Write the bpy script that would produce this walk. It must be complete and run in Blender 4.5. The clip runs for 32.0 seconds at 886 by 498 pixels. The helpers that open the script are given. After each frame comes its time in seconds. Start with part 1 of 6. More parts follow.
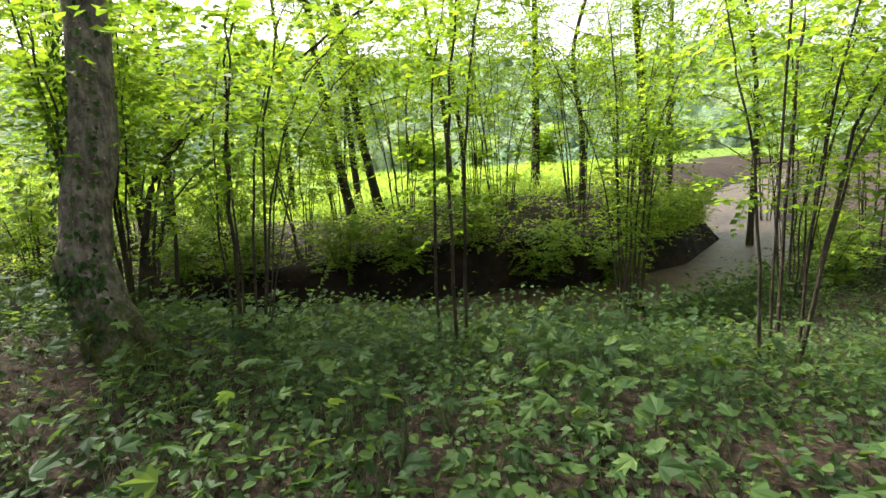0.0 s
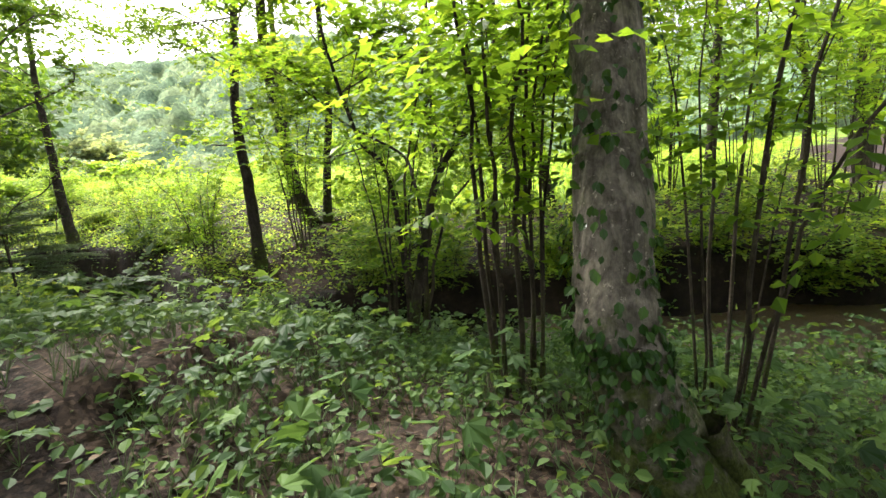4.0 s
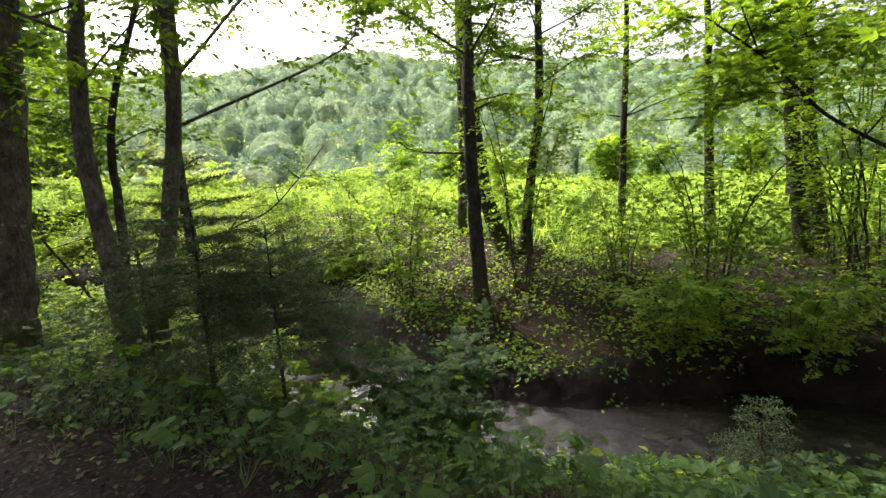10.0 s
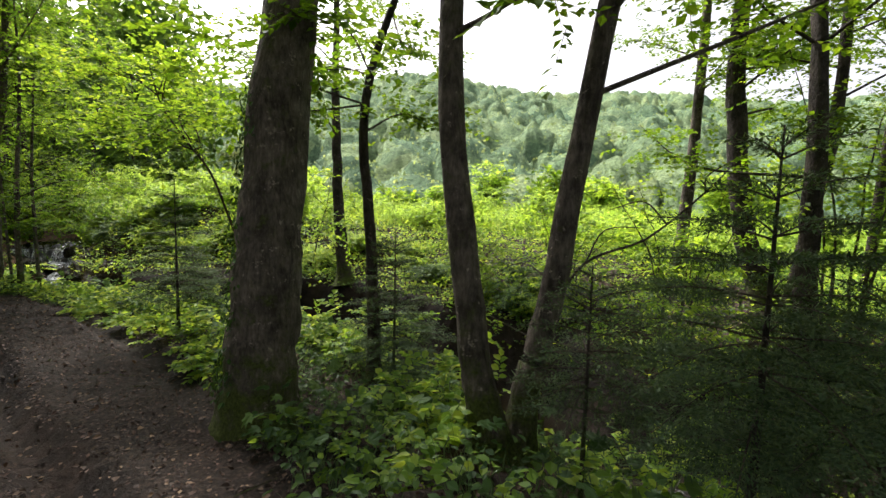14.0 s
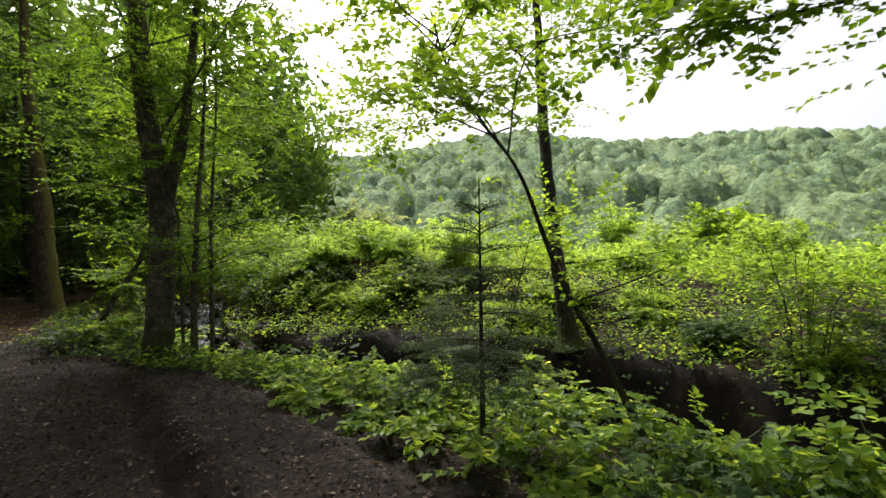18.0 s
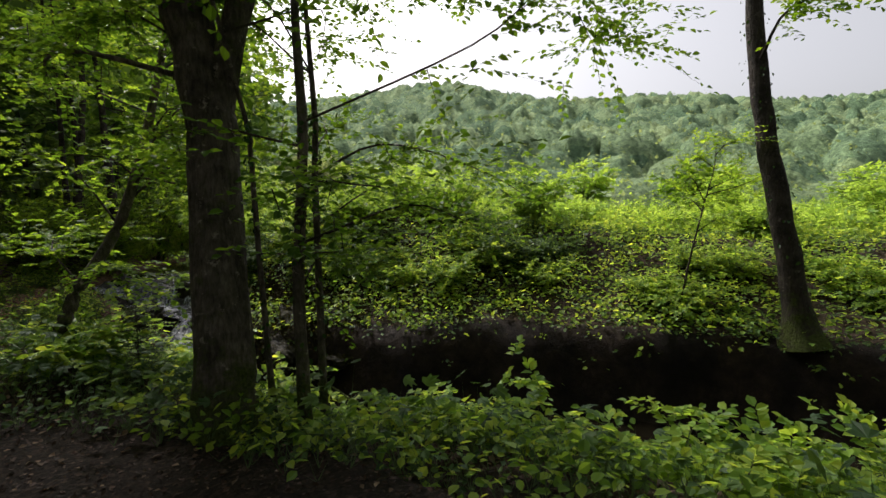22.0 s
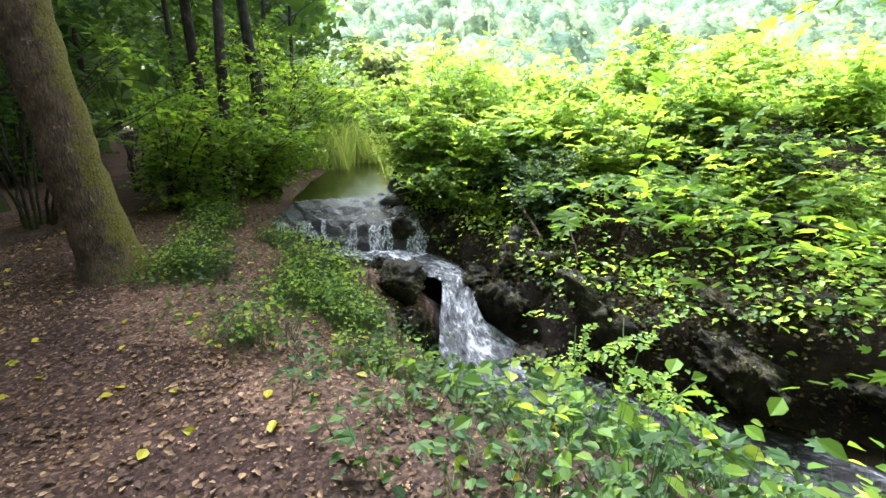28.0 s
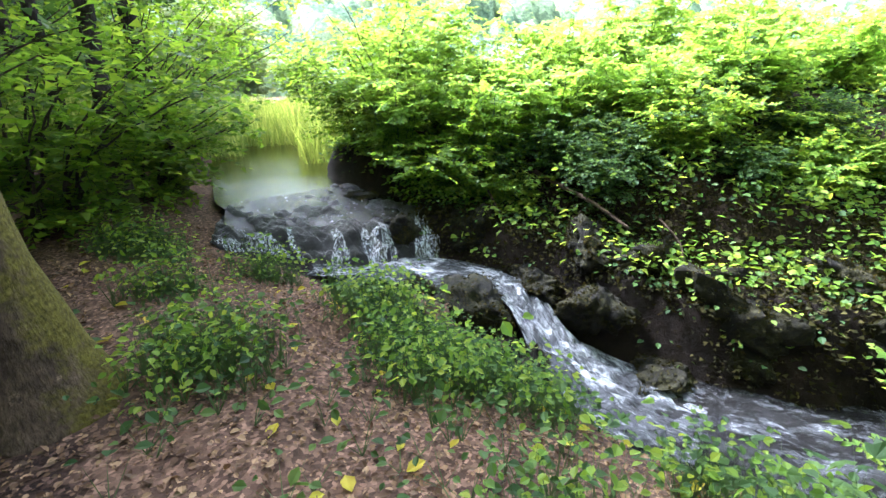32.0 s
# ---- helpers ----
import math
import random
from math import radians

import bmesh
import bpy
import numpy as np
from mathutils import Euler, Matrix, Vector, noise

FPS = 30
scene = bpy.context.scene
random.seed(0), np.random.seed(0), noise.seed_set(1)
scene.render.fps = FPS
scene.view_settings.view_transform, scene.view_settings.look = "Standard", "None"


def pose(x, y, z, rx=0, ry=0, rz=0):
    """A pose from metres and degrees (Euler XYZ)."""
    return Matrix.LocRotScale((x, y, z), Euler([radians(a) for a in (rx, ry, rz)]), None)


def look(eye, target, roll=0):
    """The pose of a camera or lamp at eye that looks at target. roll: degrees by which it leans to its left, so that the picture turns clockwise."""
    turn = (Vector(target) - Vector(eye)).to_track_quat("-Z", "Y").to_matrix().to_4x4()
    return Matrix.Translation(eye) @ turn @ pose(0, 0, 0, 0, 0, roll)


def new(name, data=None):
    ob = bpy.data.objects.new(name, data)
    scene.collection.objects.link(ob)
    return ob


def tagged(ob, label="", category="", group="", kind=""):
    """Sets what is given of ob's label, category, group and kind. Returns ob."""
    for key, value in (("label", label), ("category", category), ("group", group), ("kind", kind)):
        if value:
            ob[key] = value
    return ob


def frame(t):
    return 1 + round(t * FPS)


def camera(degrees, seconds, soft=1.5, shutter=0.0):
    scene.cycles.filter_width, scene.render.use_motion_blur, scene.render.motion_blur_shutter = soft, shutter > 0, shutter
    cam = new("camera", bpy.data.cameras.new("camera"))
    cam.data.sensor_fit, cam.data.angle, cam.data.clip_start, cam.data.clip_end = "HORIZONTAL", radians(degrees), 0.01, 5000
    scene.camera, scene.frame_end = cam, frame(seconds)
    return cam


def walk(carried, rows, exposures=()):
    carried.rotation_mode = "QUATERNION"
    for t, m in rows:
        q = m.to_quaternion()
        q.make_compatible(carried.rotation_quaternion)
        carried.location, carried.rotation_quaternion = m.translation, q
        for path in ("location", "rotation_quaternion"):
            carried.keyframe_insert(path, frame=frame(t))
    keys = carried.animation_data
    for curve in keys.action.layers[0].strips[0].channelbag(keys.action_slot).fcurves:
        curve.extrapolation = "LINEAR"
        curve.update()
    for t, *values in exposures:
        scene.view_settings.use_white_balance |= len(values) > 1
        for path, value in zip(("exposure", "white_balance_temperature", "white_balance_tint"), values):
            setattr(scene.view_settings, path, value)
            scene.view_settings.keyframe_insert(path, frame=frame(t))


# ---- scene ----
cam = camera(88.0, 32.0)
PATH = [
    (0.0, (0.564, 0.668, 1.600), (1.662, 5.471, 0.753), -4.49),
    (0.5, (0.236, 0.934, 1.604), (0.946, 5.816, 0.793), -4.38),
    (1.0, (-0.160, 1.176, 1.608), (0.399, 6.069, 0.746), -4.99),
    (1.5, (-0.465, 1.429, 1.644), (0.065, 6.323, 0.770), -4.95),
    (2.0, (-0.788, 1.746, 1.685), (-0.262, 6.644, 0.831), -4.26),
    (2.5, (-1.169, 2.022, 1.680), (-0.659, 6.924, 0.837), -4.16),
    (3.0, (-1.551, 2.279, 1.704), (-1.054, 7.177, 0.831), -4.44),
    (3.5, (-1.969, 2.592, 1.780), (-1.554, 7.489, 0.862), -5.65),
    (5.5, (-3.372, 3.596, 2.103), (-3.164, 8.509, 1.198), -2.87),
    (6.0, (-3.784, 3.800, 2.129), (-3.570, 8.717, 1.244), -2.57),
    (6.5, (-4.240, 4.058, 2.207), (-4.038, 8.972, 1.304), -2.45),
    (7.0, (-4.713, 4.230, 2.354), (-4.443, 9.129, 1.390), -1.59),
    (7.5, (-5.032, 4.628, 2.465), (-4.710, 9.526, 1.511), -1.49),
    (8.0, (-5.417, 4.916, 2.468), (-5.040, 9.828, 1.612), -2.00),
    (8.5, (-5.812, 5.199, 2.367), (-5.410, 10.126, 1.616), -2.81),
    (9.0, (-6.234, 5.526, 2.389), (-5.882, 10.453, 1.618), -2.40),
    (9.5, (-6.605, 5.811, 2.300), (-6.387, 10.749, 1.551), -3.53),
    (10.0, (-7.009, 6.121, 2.231), (-6.848, 11.067, 1.516), -3.71),
    (10.5, (-7.382, 6.521, 2.224), (-7.262, 11.468, 1.507), -2.84),
    (11.0, (-7.771, 6.879, 2.173), (-7.612, 11.826, 1.458), -1.91),
    (11.5, (-8.111, 7.209, 2.164), (-7.881, 12.153, 1.450), -1.34),
    (12.0, (-8.522, 7.548, 2.163), (-8.293, 12.497, 1.491), -0.41),
    (12.5, (-9.032, 7.770, 2.148), (-8.847, 12.732, 1.557), 0.71),
    (13.0, (-9.544, 7.960, 2.140), (-9.464, 12.928, 1.585), 1.16),
    (13.5, (-10.092, 8.085, 2.185), (-10.250, 13.058, 1.686), 1.85),
    (14.0, (-10.629, 8.218, 2.231), (-10.958, 13.186, 1.769), 1.38),
    (14.5, (-11.180, 8.417, 2.232), (-11.808, 13.358, 1.798), -0.16),
    (15.0, (-11.728, 8.570, 2.196), (-12.538, 13.488, 1.800), -0.66),
    (15.5, (-12.264, 8.734, 2.150), (-13.112, 13.654, 1.871), -0.01),
    (17.5, (-13.707, 10.519, 1.824), (-15.056, 15.332, 1.917), -0.52),
    (18.0, (-14.247, 10.730, 1.831), (-15.440, 15.583, 1.981), -0.80),
    (18.5, (-14.807, 11.046, 1.812), (-15.904, 15.923, 1.904), -0.76),
    (19.0, (-15.315, 11.347, 1.792), (-16.217, 16.265, 1.783), 0.17),
    (19.5, (-15.793, 11.696, 1.807), (-16.493, 16.646, 1.727), 0.08),
    (20.0, (-16.320, 12.117, 1.858), (-16.943, 17.076, 1.738), -0.23),
    (20.5, (-16.848, 12.453, 1.902), (-17.356, 17.424, 1.725), -0.59),
    (21.0, (-17.381, 12.855, 1.931), (-17.841, 17.828, 1.695), -0.59),
    (21.5, (-17.965, 13.123, 1.934), (-18.386, 18.098, 1.668), -0.21),
    (22.0, (-18.503, 13.463, 1.930), (-18.879, 18.437, 1.591), -0.57),
    (22.5, (-19.114, 13.762, 1.918), (-19.605, 18.721, 1.519), -1.17),
    (23.0, (-19.675, 13.997, 1.920), (-20.201, 18.948, 1.455), -1.06),
    (23.5, (-20.246, 14.357, 1.866), (-20.774, 19.295, 1.286), -1.35),
    (24.0, (-20.795, 14.618, 1.852), (-21.315, 19.547, 1.197), -1.76),
    (24.5, (-21.289, 14.862, 1.850), (-21.735, 19.803, 1.226), -1.59),
    (25.0, (-21.820, 15.039, 1.888), (-22.228, 19.987, 1.297), -2.11),
    (25.5, (-22.401, 15.117, 1.864), (-22.760, 20.067, 1.254), -2.23),
    (26.0, (-22.952, 15.199, 1.956), (-23.251, 20.123, 1.143), -2.48),
    (26.5, (-23.588, 15.372, 1.980), (-23.825, 20.284, 1.073), -2.34),
    (28.5, (-24.785, 17.196, 2.040), (-25.355, 21.932, 0.541), -0.19),
    (29.0, (-25.258, 17.460, 2.049), (-25.707, 22.186, 0.480), -0.26),
    (29.5, (-25.690, 17.636, 2.032), (-25.846, 22.352, 0.377), 0.17),
    (30.0, (-26.050, 17.829, 2.027), (-25.965, 22.545, 0.369), 0.44),
    (30.5, (-26.432, 18.061, 2.010), (-26.113, 22.757, 0.323), 1.15),
    (31.0, (-26.726, 18.277, 1.963), (-25.992, 22.932, 0.292), 0.34),
    (31.5, (-26.873, 18.489, 1.902), (-25.892, 23.110, 0.265), -0.54),
    (32.0, (-26.950, 18.681, 1.904), (-25.864, 23.283, 0.278), -0.97),
]
EXPOSURES = [(0.0, 1.75, 6500, 11), (3.5, 1.95, 6500, 12), (7.0, 1.75, 6450, 15), (10.0, 1.45, 6450, 15), (13.0, 1.1, 6450, 14), (15.5, 1.25, 6450, 13), (18.0, 0.85, 6450, 14), (20.0, 0.85, 6450, 14), (21.0, 0.75, 6450, 14), (22.0, 0.4, 6450, 14), (23.0, 0.95, 6450, 14),
             (24.0, 2.35, 6400, 14), (25.0, 2.4, 6400, 14), (26.5, 2.4, 6300, 13), (29.0, 2.95, 5300, 16), (32.0, 3.0, 5300, 16)]
walk(cam, [(t, look(eye, target, roll)) for t, eye, target, roll in PATH], exposures=EXPOSURES)

# ---- light ----
world = bpy.data.worlds.new("world")
scene.world = world
world.use_nodes = True
wn, wl = world.node_tree.nodes, world.node_tree.links
sky = wn.new("ShaderNodeTexSky")
sky.sky_type, sky.sun_disc = "NISHITA", False
sky.sun_elevation, sky.sun_rotation = radians(48), radians(-40)
sky.air_density, sky.dust_density, sky.ozone_density = 1.0, 6.0, 0.6
veil = wn.new("ShaderNodeHueSaturation")          # thin cloud takes the blue out of the sky
veil.inputs["Saturation"].default_value = 0.22
wl.new(sky.outputs[0], veil.inputs["Color"])
wl.new(veil.outputs[0], wn["Background"].inputs[0])
wn["Background"].inputs[1].default_value = 0.15
sun = new("sun", bpy.data.lights.new("sun", "SUN"))
sun.data.energy, sun.data.angle, sun.data.color = 3.4, radians(14), (1.0, 0.96, 0.88)
sun.matrix_world = look((0, 0, 60), (-0.64 * -34, -0.77 * 40 + 0, 12))

# ---- materials ----
def shader(name):
    m = bpy.data.materials.new(name)
    m.use_nodes = True
    n, l = m.node_tree.nodes, m.node_tree.links
    b = n["Principled BSDF"]
    return m, n, l, b


def ramp(n, stops):
    r = n.new("ShaderNodeValToRGB")
    while len(r.color_ramp.elements) < len(stops):
        r.color_ramp.elements.new(0.5)
    for e, (p, c) in zip(r.color_ramp.elements, stops):
        e.position, e.color = p, (*c, 1)
    return r


def tex_noise(n, l, scale, detail=6.0, coord="Object", rough=0.6, stretch=None):
    c = n.new("ShaderNodeTexCoord")
    t = n.new("ShaderNodeTexNoise")
    t.inputs["Scale"].default_value, t.inputs["Detail"].default_value = scale, detail
    t.inputs["Roughness"].default_value = rough
    if stretch:
        mp = n.new("ShaderNodeMapping")
        mp.inputs["Scale"].default_value = stretch
        l.new(c.outputs[coord], mp.inputs[0])
        l.new(mp.outputs[0], t.inputs["Vector"])
    else:
        l.new(c.outputs[coord], t.inputs["Vector"])
    return t


def bump(n, l, b, height, strength, distance):
    k = n.new("ShaderNodeBump")
    k.inputs["Strength"].default_value, k.inputs["Distance"].default_value = strength, distance
    l.new(height, k.inputs["Height"])
    l.new(k.outputs[0], b.inputs["Normal"])


def mixed(n, l, fac, a, b, mode="MIX"):
    m = n.new("ShaderNodeMix")
    m.data_type, m.blend_type = "RGBA", mode
    if isinstance(fac, float):
        m.inputs[0].default_value = fac
    else:
        l.new(fac, m.inputs[0])
    for k, v in ((6, a), (7, b)):
        if isinstance(v, tuple):
            m.inputs[k].default_value = (*v, 1)
        else:
            l.new(v, m.inputs[k])
    return m.outputs[2]


def leaf_material(name, dark, mid, light, through_light=0.45, rough=0.45, patch=0.7):
    """Thin leaves: each its own shade, patches over the crown, light passing through."""
    m, n, l, b = shader(name)
    g = n.new("ShaderNodeNewGeometry")
    r = ramp(n, [(0.0, dark), (0.5, mid), (1.0, light)])
    big = tex_noise(n, l, patch, 3.0)
    ad = n.new("ShaderNodeMath")
    ad.operation = "MULTIPLY_ADD"
    l.new(big.outputs[0], ad.inputs[0])
    ad.inputs[1].default_value = 0.9
    sc = n.new("ShaderNodeMath")
    sc.operation = "MULTIPLY_ADD"
    l.new(g.outputs["Random Per Island"], sc.inputs[0])
    sc.inputs[1].default_value, sc.inputs[2].default_value = 0.75, -0.32
    l.new(sc.outputs[0], ad.inputs[2])
    l.new(ad.outputs[0], r.inputs[0])
    l.new(r.outputs[0], b.inputs["Base Color"])
    b.inputs["Roughness"].default_value = rough
    b.inputs["Specular IOR Level"].default_value = 0.15
    tr = n.new("ShaderNodeBsdfTranslucent")
    l.new(mixed(n, l, 1.0, r.outputs[0], (2.9, 2.4, 1.15), "MULTIPLY"), tr.inputs[0])
    ms = n.new("ShaderNodeMixShader")
    ms.inputs[0].default_value = through_light
    l.new(b.outputs[0], ms.inputs[1])
    l.new(tr.outputs[0], ms.inputs[2])
    l.new(ms.outputs[0], n["Material Output"].inputs[0])
    return m


def bark_material(name, dark, light, moss=(0.06, 0.075, 0.015), moss_amount=0.5, scale=9.0, patch=2.2, side=None):
    """Fissured bark with plates, pale lichen spots and moss, thickest about the foot (or on one side)."""
    m, n, l, b = shader(name)
    fine = tex_noise(n, l, scale * 2.0, 10.0, stretch=(2.0, 2.0, 0.5), rough=0.68)
    c = n.new("ShaderNodeTexCoord")
    mp = n.new("ShaderNodeMapping")
    mp.inputs["Scale"].default_value = (1.0, 1.0, 0.42)
    warp = mixed(n, l, 0.06, c.outputs["Object"], fine.outputs[1], "ADD")
    l.new(warp, mp.inputs[0])
    plate = n.new("ShaderNodeTexVoronoi")
    plate.feature = "DISTANCE_TO_EDGE"
    plate.inputs["Scale"].default_value = min(scale, 9.0) * 1.7
    l.new(mp.outputs[0], plate.inputs["Vector"])
    crack = ramp(n, [(0.0, (0.35, 0.33, 0.32)), (0.16, (1, 1, 1))])
    l.new(plate.outputs["Distance"], crack.inputs[0])
    r = ramp(n, [(0.3, dark), (0.7, light)])
    l.new(fine.outputs[0], r.inputs[0])
    c0 = mixed(n, l, 0.2, r.outputs[0], crack.outputs[0], "MULTIPLY")
    blot = tex_noise(n, l, patch * 1.6, 8.0, rough=0.7)
    bl = ramp(n, [(0.38, (0.4, 0.38, 0.37)), (0.5, (0.95, 0.95, 0.95)), (0.62, (1.5, 1.5, 1.45))])
    l.new(blot.outputs[0], bl.inputs[0])
    c1 = mixed(n, l, 0.9, c0, bl.outputs[0], "MULTIPLY")
    spots = tex_noise(n, l, patch * 5.0, 6.0, rough=0.75)
    pr = ramp(n, [(0.6, (0, 0, 0)), (0.66, (1, 1, 1))])
    l.new(spots.outputs[0], pr.inputs[0])
    c2 = mixed(n, l, pr.outputs[0], c1, tuple(min(1, v * 1.9) for v in light))
    ms = tex_noise(n, l, 4.5, 9.0, rough=0.7)
    g = n.new("ShaderNodeSeparateXYZ")
    k = n.new("ShaderNodeMath")
    k.operation, k.use_clamp = "MULTIPLY_ADD", True
    if side is None:
        l.new(c.outputs["Object"], g.inputs[0])
        l.new(g.outputs[2], k.inputs[0])
        k.inputs[1].default_value, k.inputs[2].default_value = -0.3, 0.3
    else:
        geo = n.new("ShaderNodeNewGeometry")
        d = n.new("ShaderNodeVectorMath")
        d.operation = "DOT_PRODUCT"
        l.new(geo.outputs["Normal"], d.inputs[0])
        d.inputs[1].default_value = side
        l.new(d.outputs["Value"], k.inputs[0])
        k.use_clamp = False
        k.inputs[1].default_value, k.inputs[2].default_value = 0.4, -0.1
    ad = n.new("ShaderNodeMath")
    l.new(ms.outputs[0], ad.inputs[0])
    l.new(k.outputs[0], ad.inputs[1])
    mr = ramp(n, [(0.66 - 0.16 * moss_amount, (0, 0, 0)), (0.8 - 0.14 * moss_amount, (1, 1, 1))])
    l.new(ad.outputs[0], mr.inputs[0])
    mf = ramp(n, [(0.35, tuple(v * 0.45 for v in moss)), (0.65, tuple(v * 1.25 for v in moss))])
    l.new(tex_noise(n, l, 45.0, 5.0).outputs[0], mf.inputs[0])
    l.new(mixed(n, l, mr.outputs[0], c2, mf.outputs[0]), b.inputs["Base Color"])
    b.inputs["Roughness"].default_value = 0.88
    b.inputs["Specular IOR Level"].default_value = 0.2
    relief = mixed(n, l, 0.15, fine.outputs[0], crack.outputs[0])
    bump(n, l, b, relief, 1.0, 0.04)
    return m


def earth_material(name, stops, scale, leafy=0.0, rough=0.95, strength=0.8, distance=0.03, dry=None):
    m, n, l, b = shader(name)
    a = tex_noise(n, l, scale, 10.0, rough=0.7)
    r = ramp(n, stops)
    l.new(a.outputs[0], r.inputs[0])
    col = r.outputs[0]
    big = tex_noise(n, l, 1.3, 6.0)
    br = ramp(n, [(0.35, (0.3, 0.3, 0.3)), (0.7, (1.6, 1.5, 1.4))])
    l.new(big.outputs[0], br.inputs[0])
    col = mixed(n, l, 1.0, col, br.outputs[0], "MULTIPLY")
    if leafy:
        c = n.new("ShaderNodeTexCoord")
        v = n.new("ShaderNodeTexVoronoi")
        v.inputs["Scale"].default_value = 46.0
        l.new(c.outputs["Object"], v.inputs["Vector"])
        vr = ramp(n, [(0.0, (0.007, 0.005, 0.004)), (0.4, (0.022, 0.015, 0.011)), (0.7, (0.055, 0.038, 0.027)), (1.0, (0.15, 0.105, 0.075))])
        l.new(v.outputs["Color"], vr.inputs[0])
        col = mixed(n, l, leafy, col, vr.outputs[0])
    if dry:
        # soil paler towards the upstream end: drier, with the brighter light there painted in
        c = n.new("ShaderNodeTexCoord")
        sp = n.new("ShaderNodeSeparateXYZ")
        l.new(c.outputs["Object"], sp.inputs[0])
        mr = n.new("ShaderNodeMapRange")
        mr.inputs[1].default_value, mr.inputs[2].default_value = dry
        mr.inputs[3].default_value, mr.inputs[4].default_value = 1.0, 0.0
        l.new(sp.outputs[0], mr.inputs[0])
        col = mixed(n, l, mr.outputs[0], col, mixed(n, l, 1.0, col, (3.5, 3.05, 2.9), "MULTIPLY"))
    l.new(col, b.inputs["Base Color"])
    b.inputs["Roughness"].default_value = rough
    b.inputs["Specular IOR Level"].default_value = 0.15
    bump(n, l, b, a.outputs[0], strength, distance)
    return m


# both soils brighten upstream, part of it painted light
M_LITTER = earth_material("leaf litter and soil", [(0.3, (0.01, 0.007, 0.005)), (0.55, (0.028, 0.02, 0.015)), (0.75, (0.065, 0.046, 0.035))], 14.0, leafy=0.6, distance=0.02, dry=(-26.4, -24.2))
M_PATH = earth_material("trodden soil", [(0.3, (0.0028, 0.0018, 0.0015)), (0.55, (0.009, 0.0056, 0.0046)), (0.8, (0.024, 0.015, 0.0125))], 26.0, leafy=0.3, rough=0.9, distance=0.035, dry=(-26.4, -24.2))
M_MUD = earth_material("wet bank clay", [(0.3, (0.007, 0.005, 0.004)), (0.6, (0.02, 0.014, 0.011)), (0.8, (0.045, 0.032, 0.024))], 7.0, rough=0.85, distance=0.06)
M_MEADOW = earth_material("meadow ground", [(0.3, (0.07, 0.13, 0.018)), (0.55, (0.14, 0.24, 0.03)), (0.8, (0.2, 0.29, 0.06))], 5.0)
def canopy_material():
    """Tree crowns far off: each crown its own green, mottled within."""
    m, n, l, b = shader("hazed far canopy")
    c = n.new("ShaderNodeTexCoord")
    v = n.new("ShaderNodeTexVoronoi")
    v.inputs["Scale"].default_value = 0.13
    l.new(c.outputs["Object"], v.inputs["Vector"])
    # greens paled and blued: distance haze is painted into the crowns
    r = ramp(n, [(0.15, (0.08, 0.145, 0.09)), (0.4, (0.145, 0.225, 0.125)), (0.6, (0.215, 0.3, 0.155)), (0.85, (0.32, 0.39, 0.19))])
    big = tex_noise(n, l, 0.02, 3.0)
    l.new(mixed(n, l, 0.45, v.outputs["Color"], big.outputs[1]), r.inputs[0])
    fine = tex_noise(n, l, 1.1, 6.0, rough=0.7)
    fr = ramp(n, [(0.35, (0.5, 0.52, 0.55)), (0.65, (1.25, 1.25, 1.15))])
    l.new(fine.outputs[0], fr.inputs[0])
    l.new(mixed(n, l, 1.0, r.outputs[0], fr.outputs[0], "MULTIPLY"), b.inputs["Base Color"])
    b.inputs["Roughness"].default_value = 0.95
    b.inputs["Specular IOR Level"].default_value = 0.1
    bump(n, l, b, fine.outputs[0], 1.0, 1.2)
    return m


M_CANOPY = canopy_material()
# hill ground in greyer green, haze put into the colour
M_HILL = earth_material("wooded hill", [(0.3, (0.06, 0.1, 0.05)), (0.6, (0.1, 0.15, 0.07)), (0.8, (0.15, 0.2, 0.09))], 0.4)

M_HAZEL = leaf_material("hazel leaves", (0.035, 0.08, 0.01), (0.085, 0.165, 0.018), (0.165, 0.25, 0.03), 0.64)
M_BEECH = leaf_material("beech leaves", (0.022, 0.058, 0.008), (0.058, 0.125, 0.014), (0.115, 0.2, 0.024), 0.5)
M_ALDER = leaf_material("alder leaves", (0.025, 0.06, 0.006), (0.06, 0.125, 0.009), (0.11, 0.19, 0.014), 0.5)
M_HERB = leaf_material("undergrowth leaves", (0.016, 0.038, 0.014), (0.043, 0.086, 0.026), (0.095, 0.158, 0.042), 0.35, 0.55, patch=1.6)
# sunlight on these leaves is put into their brighter, yellower colour
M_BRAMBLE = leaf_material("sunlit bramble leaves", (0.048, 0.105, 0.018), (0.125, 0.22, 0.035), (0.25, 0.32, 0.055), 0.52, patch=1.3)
M_GRASS = leaf_material("meadow herbs", (0.085, 0.165, 0.028), (0.155, 0.265, 0.05), (0.235, 0.34, 0.085), 0.52, patch=0.6)
M_REED = leaf_material("pale reeds", (0.1, 0.16, 0.04), (0.18, 0.25, 0.07), (0.27, 0.33, 0.11), 0.45, patch=0.5)
M_NEEDLE = leaf_material("spruce needles", (0.02, 0.04, 0.018), (0.044, 0.075, 0.032), (0.085, 0.125, 0.052), 0.22, 0.7)
M_IVY = leaf_material("ivy leaves", (0.012, 0.035, 0.008), (0.025, 0.06, 0.012), (0.05, 0.1, 0.02), 0.15, 0.3)
# paler, bluer leaves with the haze of distance in their colour
M_FAR = leaf_material("hazed far wood leaves", (0.13, 0.2, 0.11), (0.175, 0.25, 0.135), (0.225, 0.3, 0.155), 0.3, 0.9, patch=0.04)
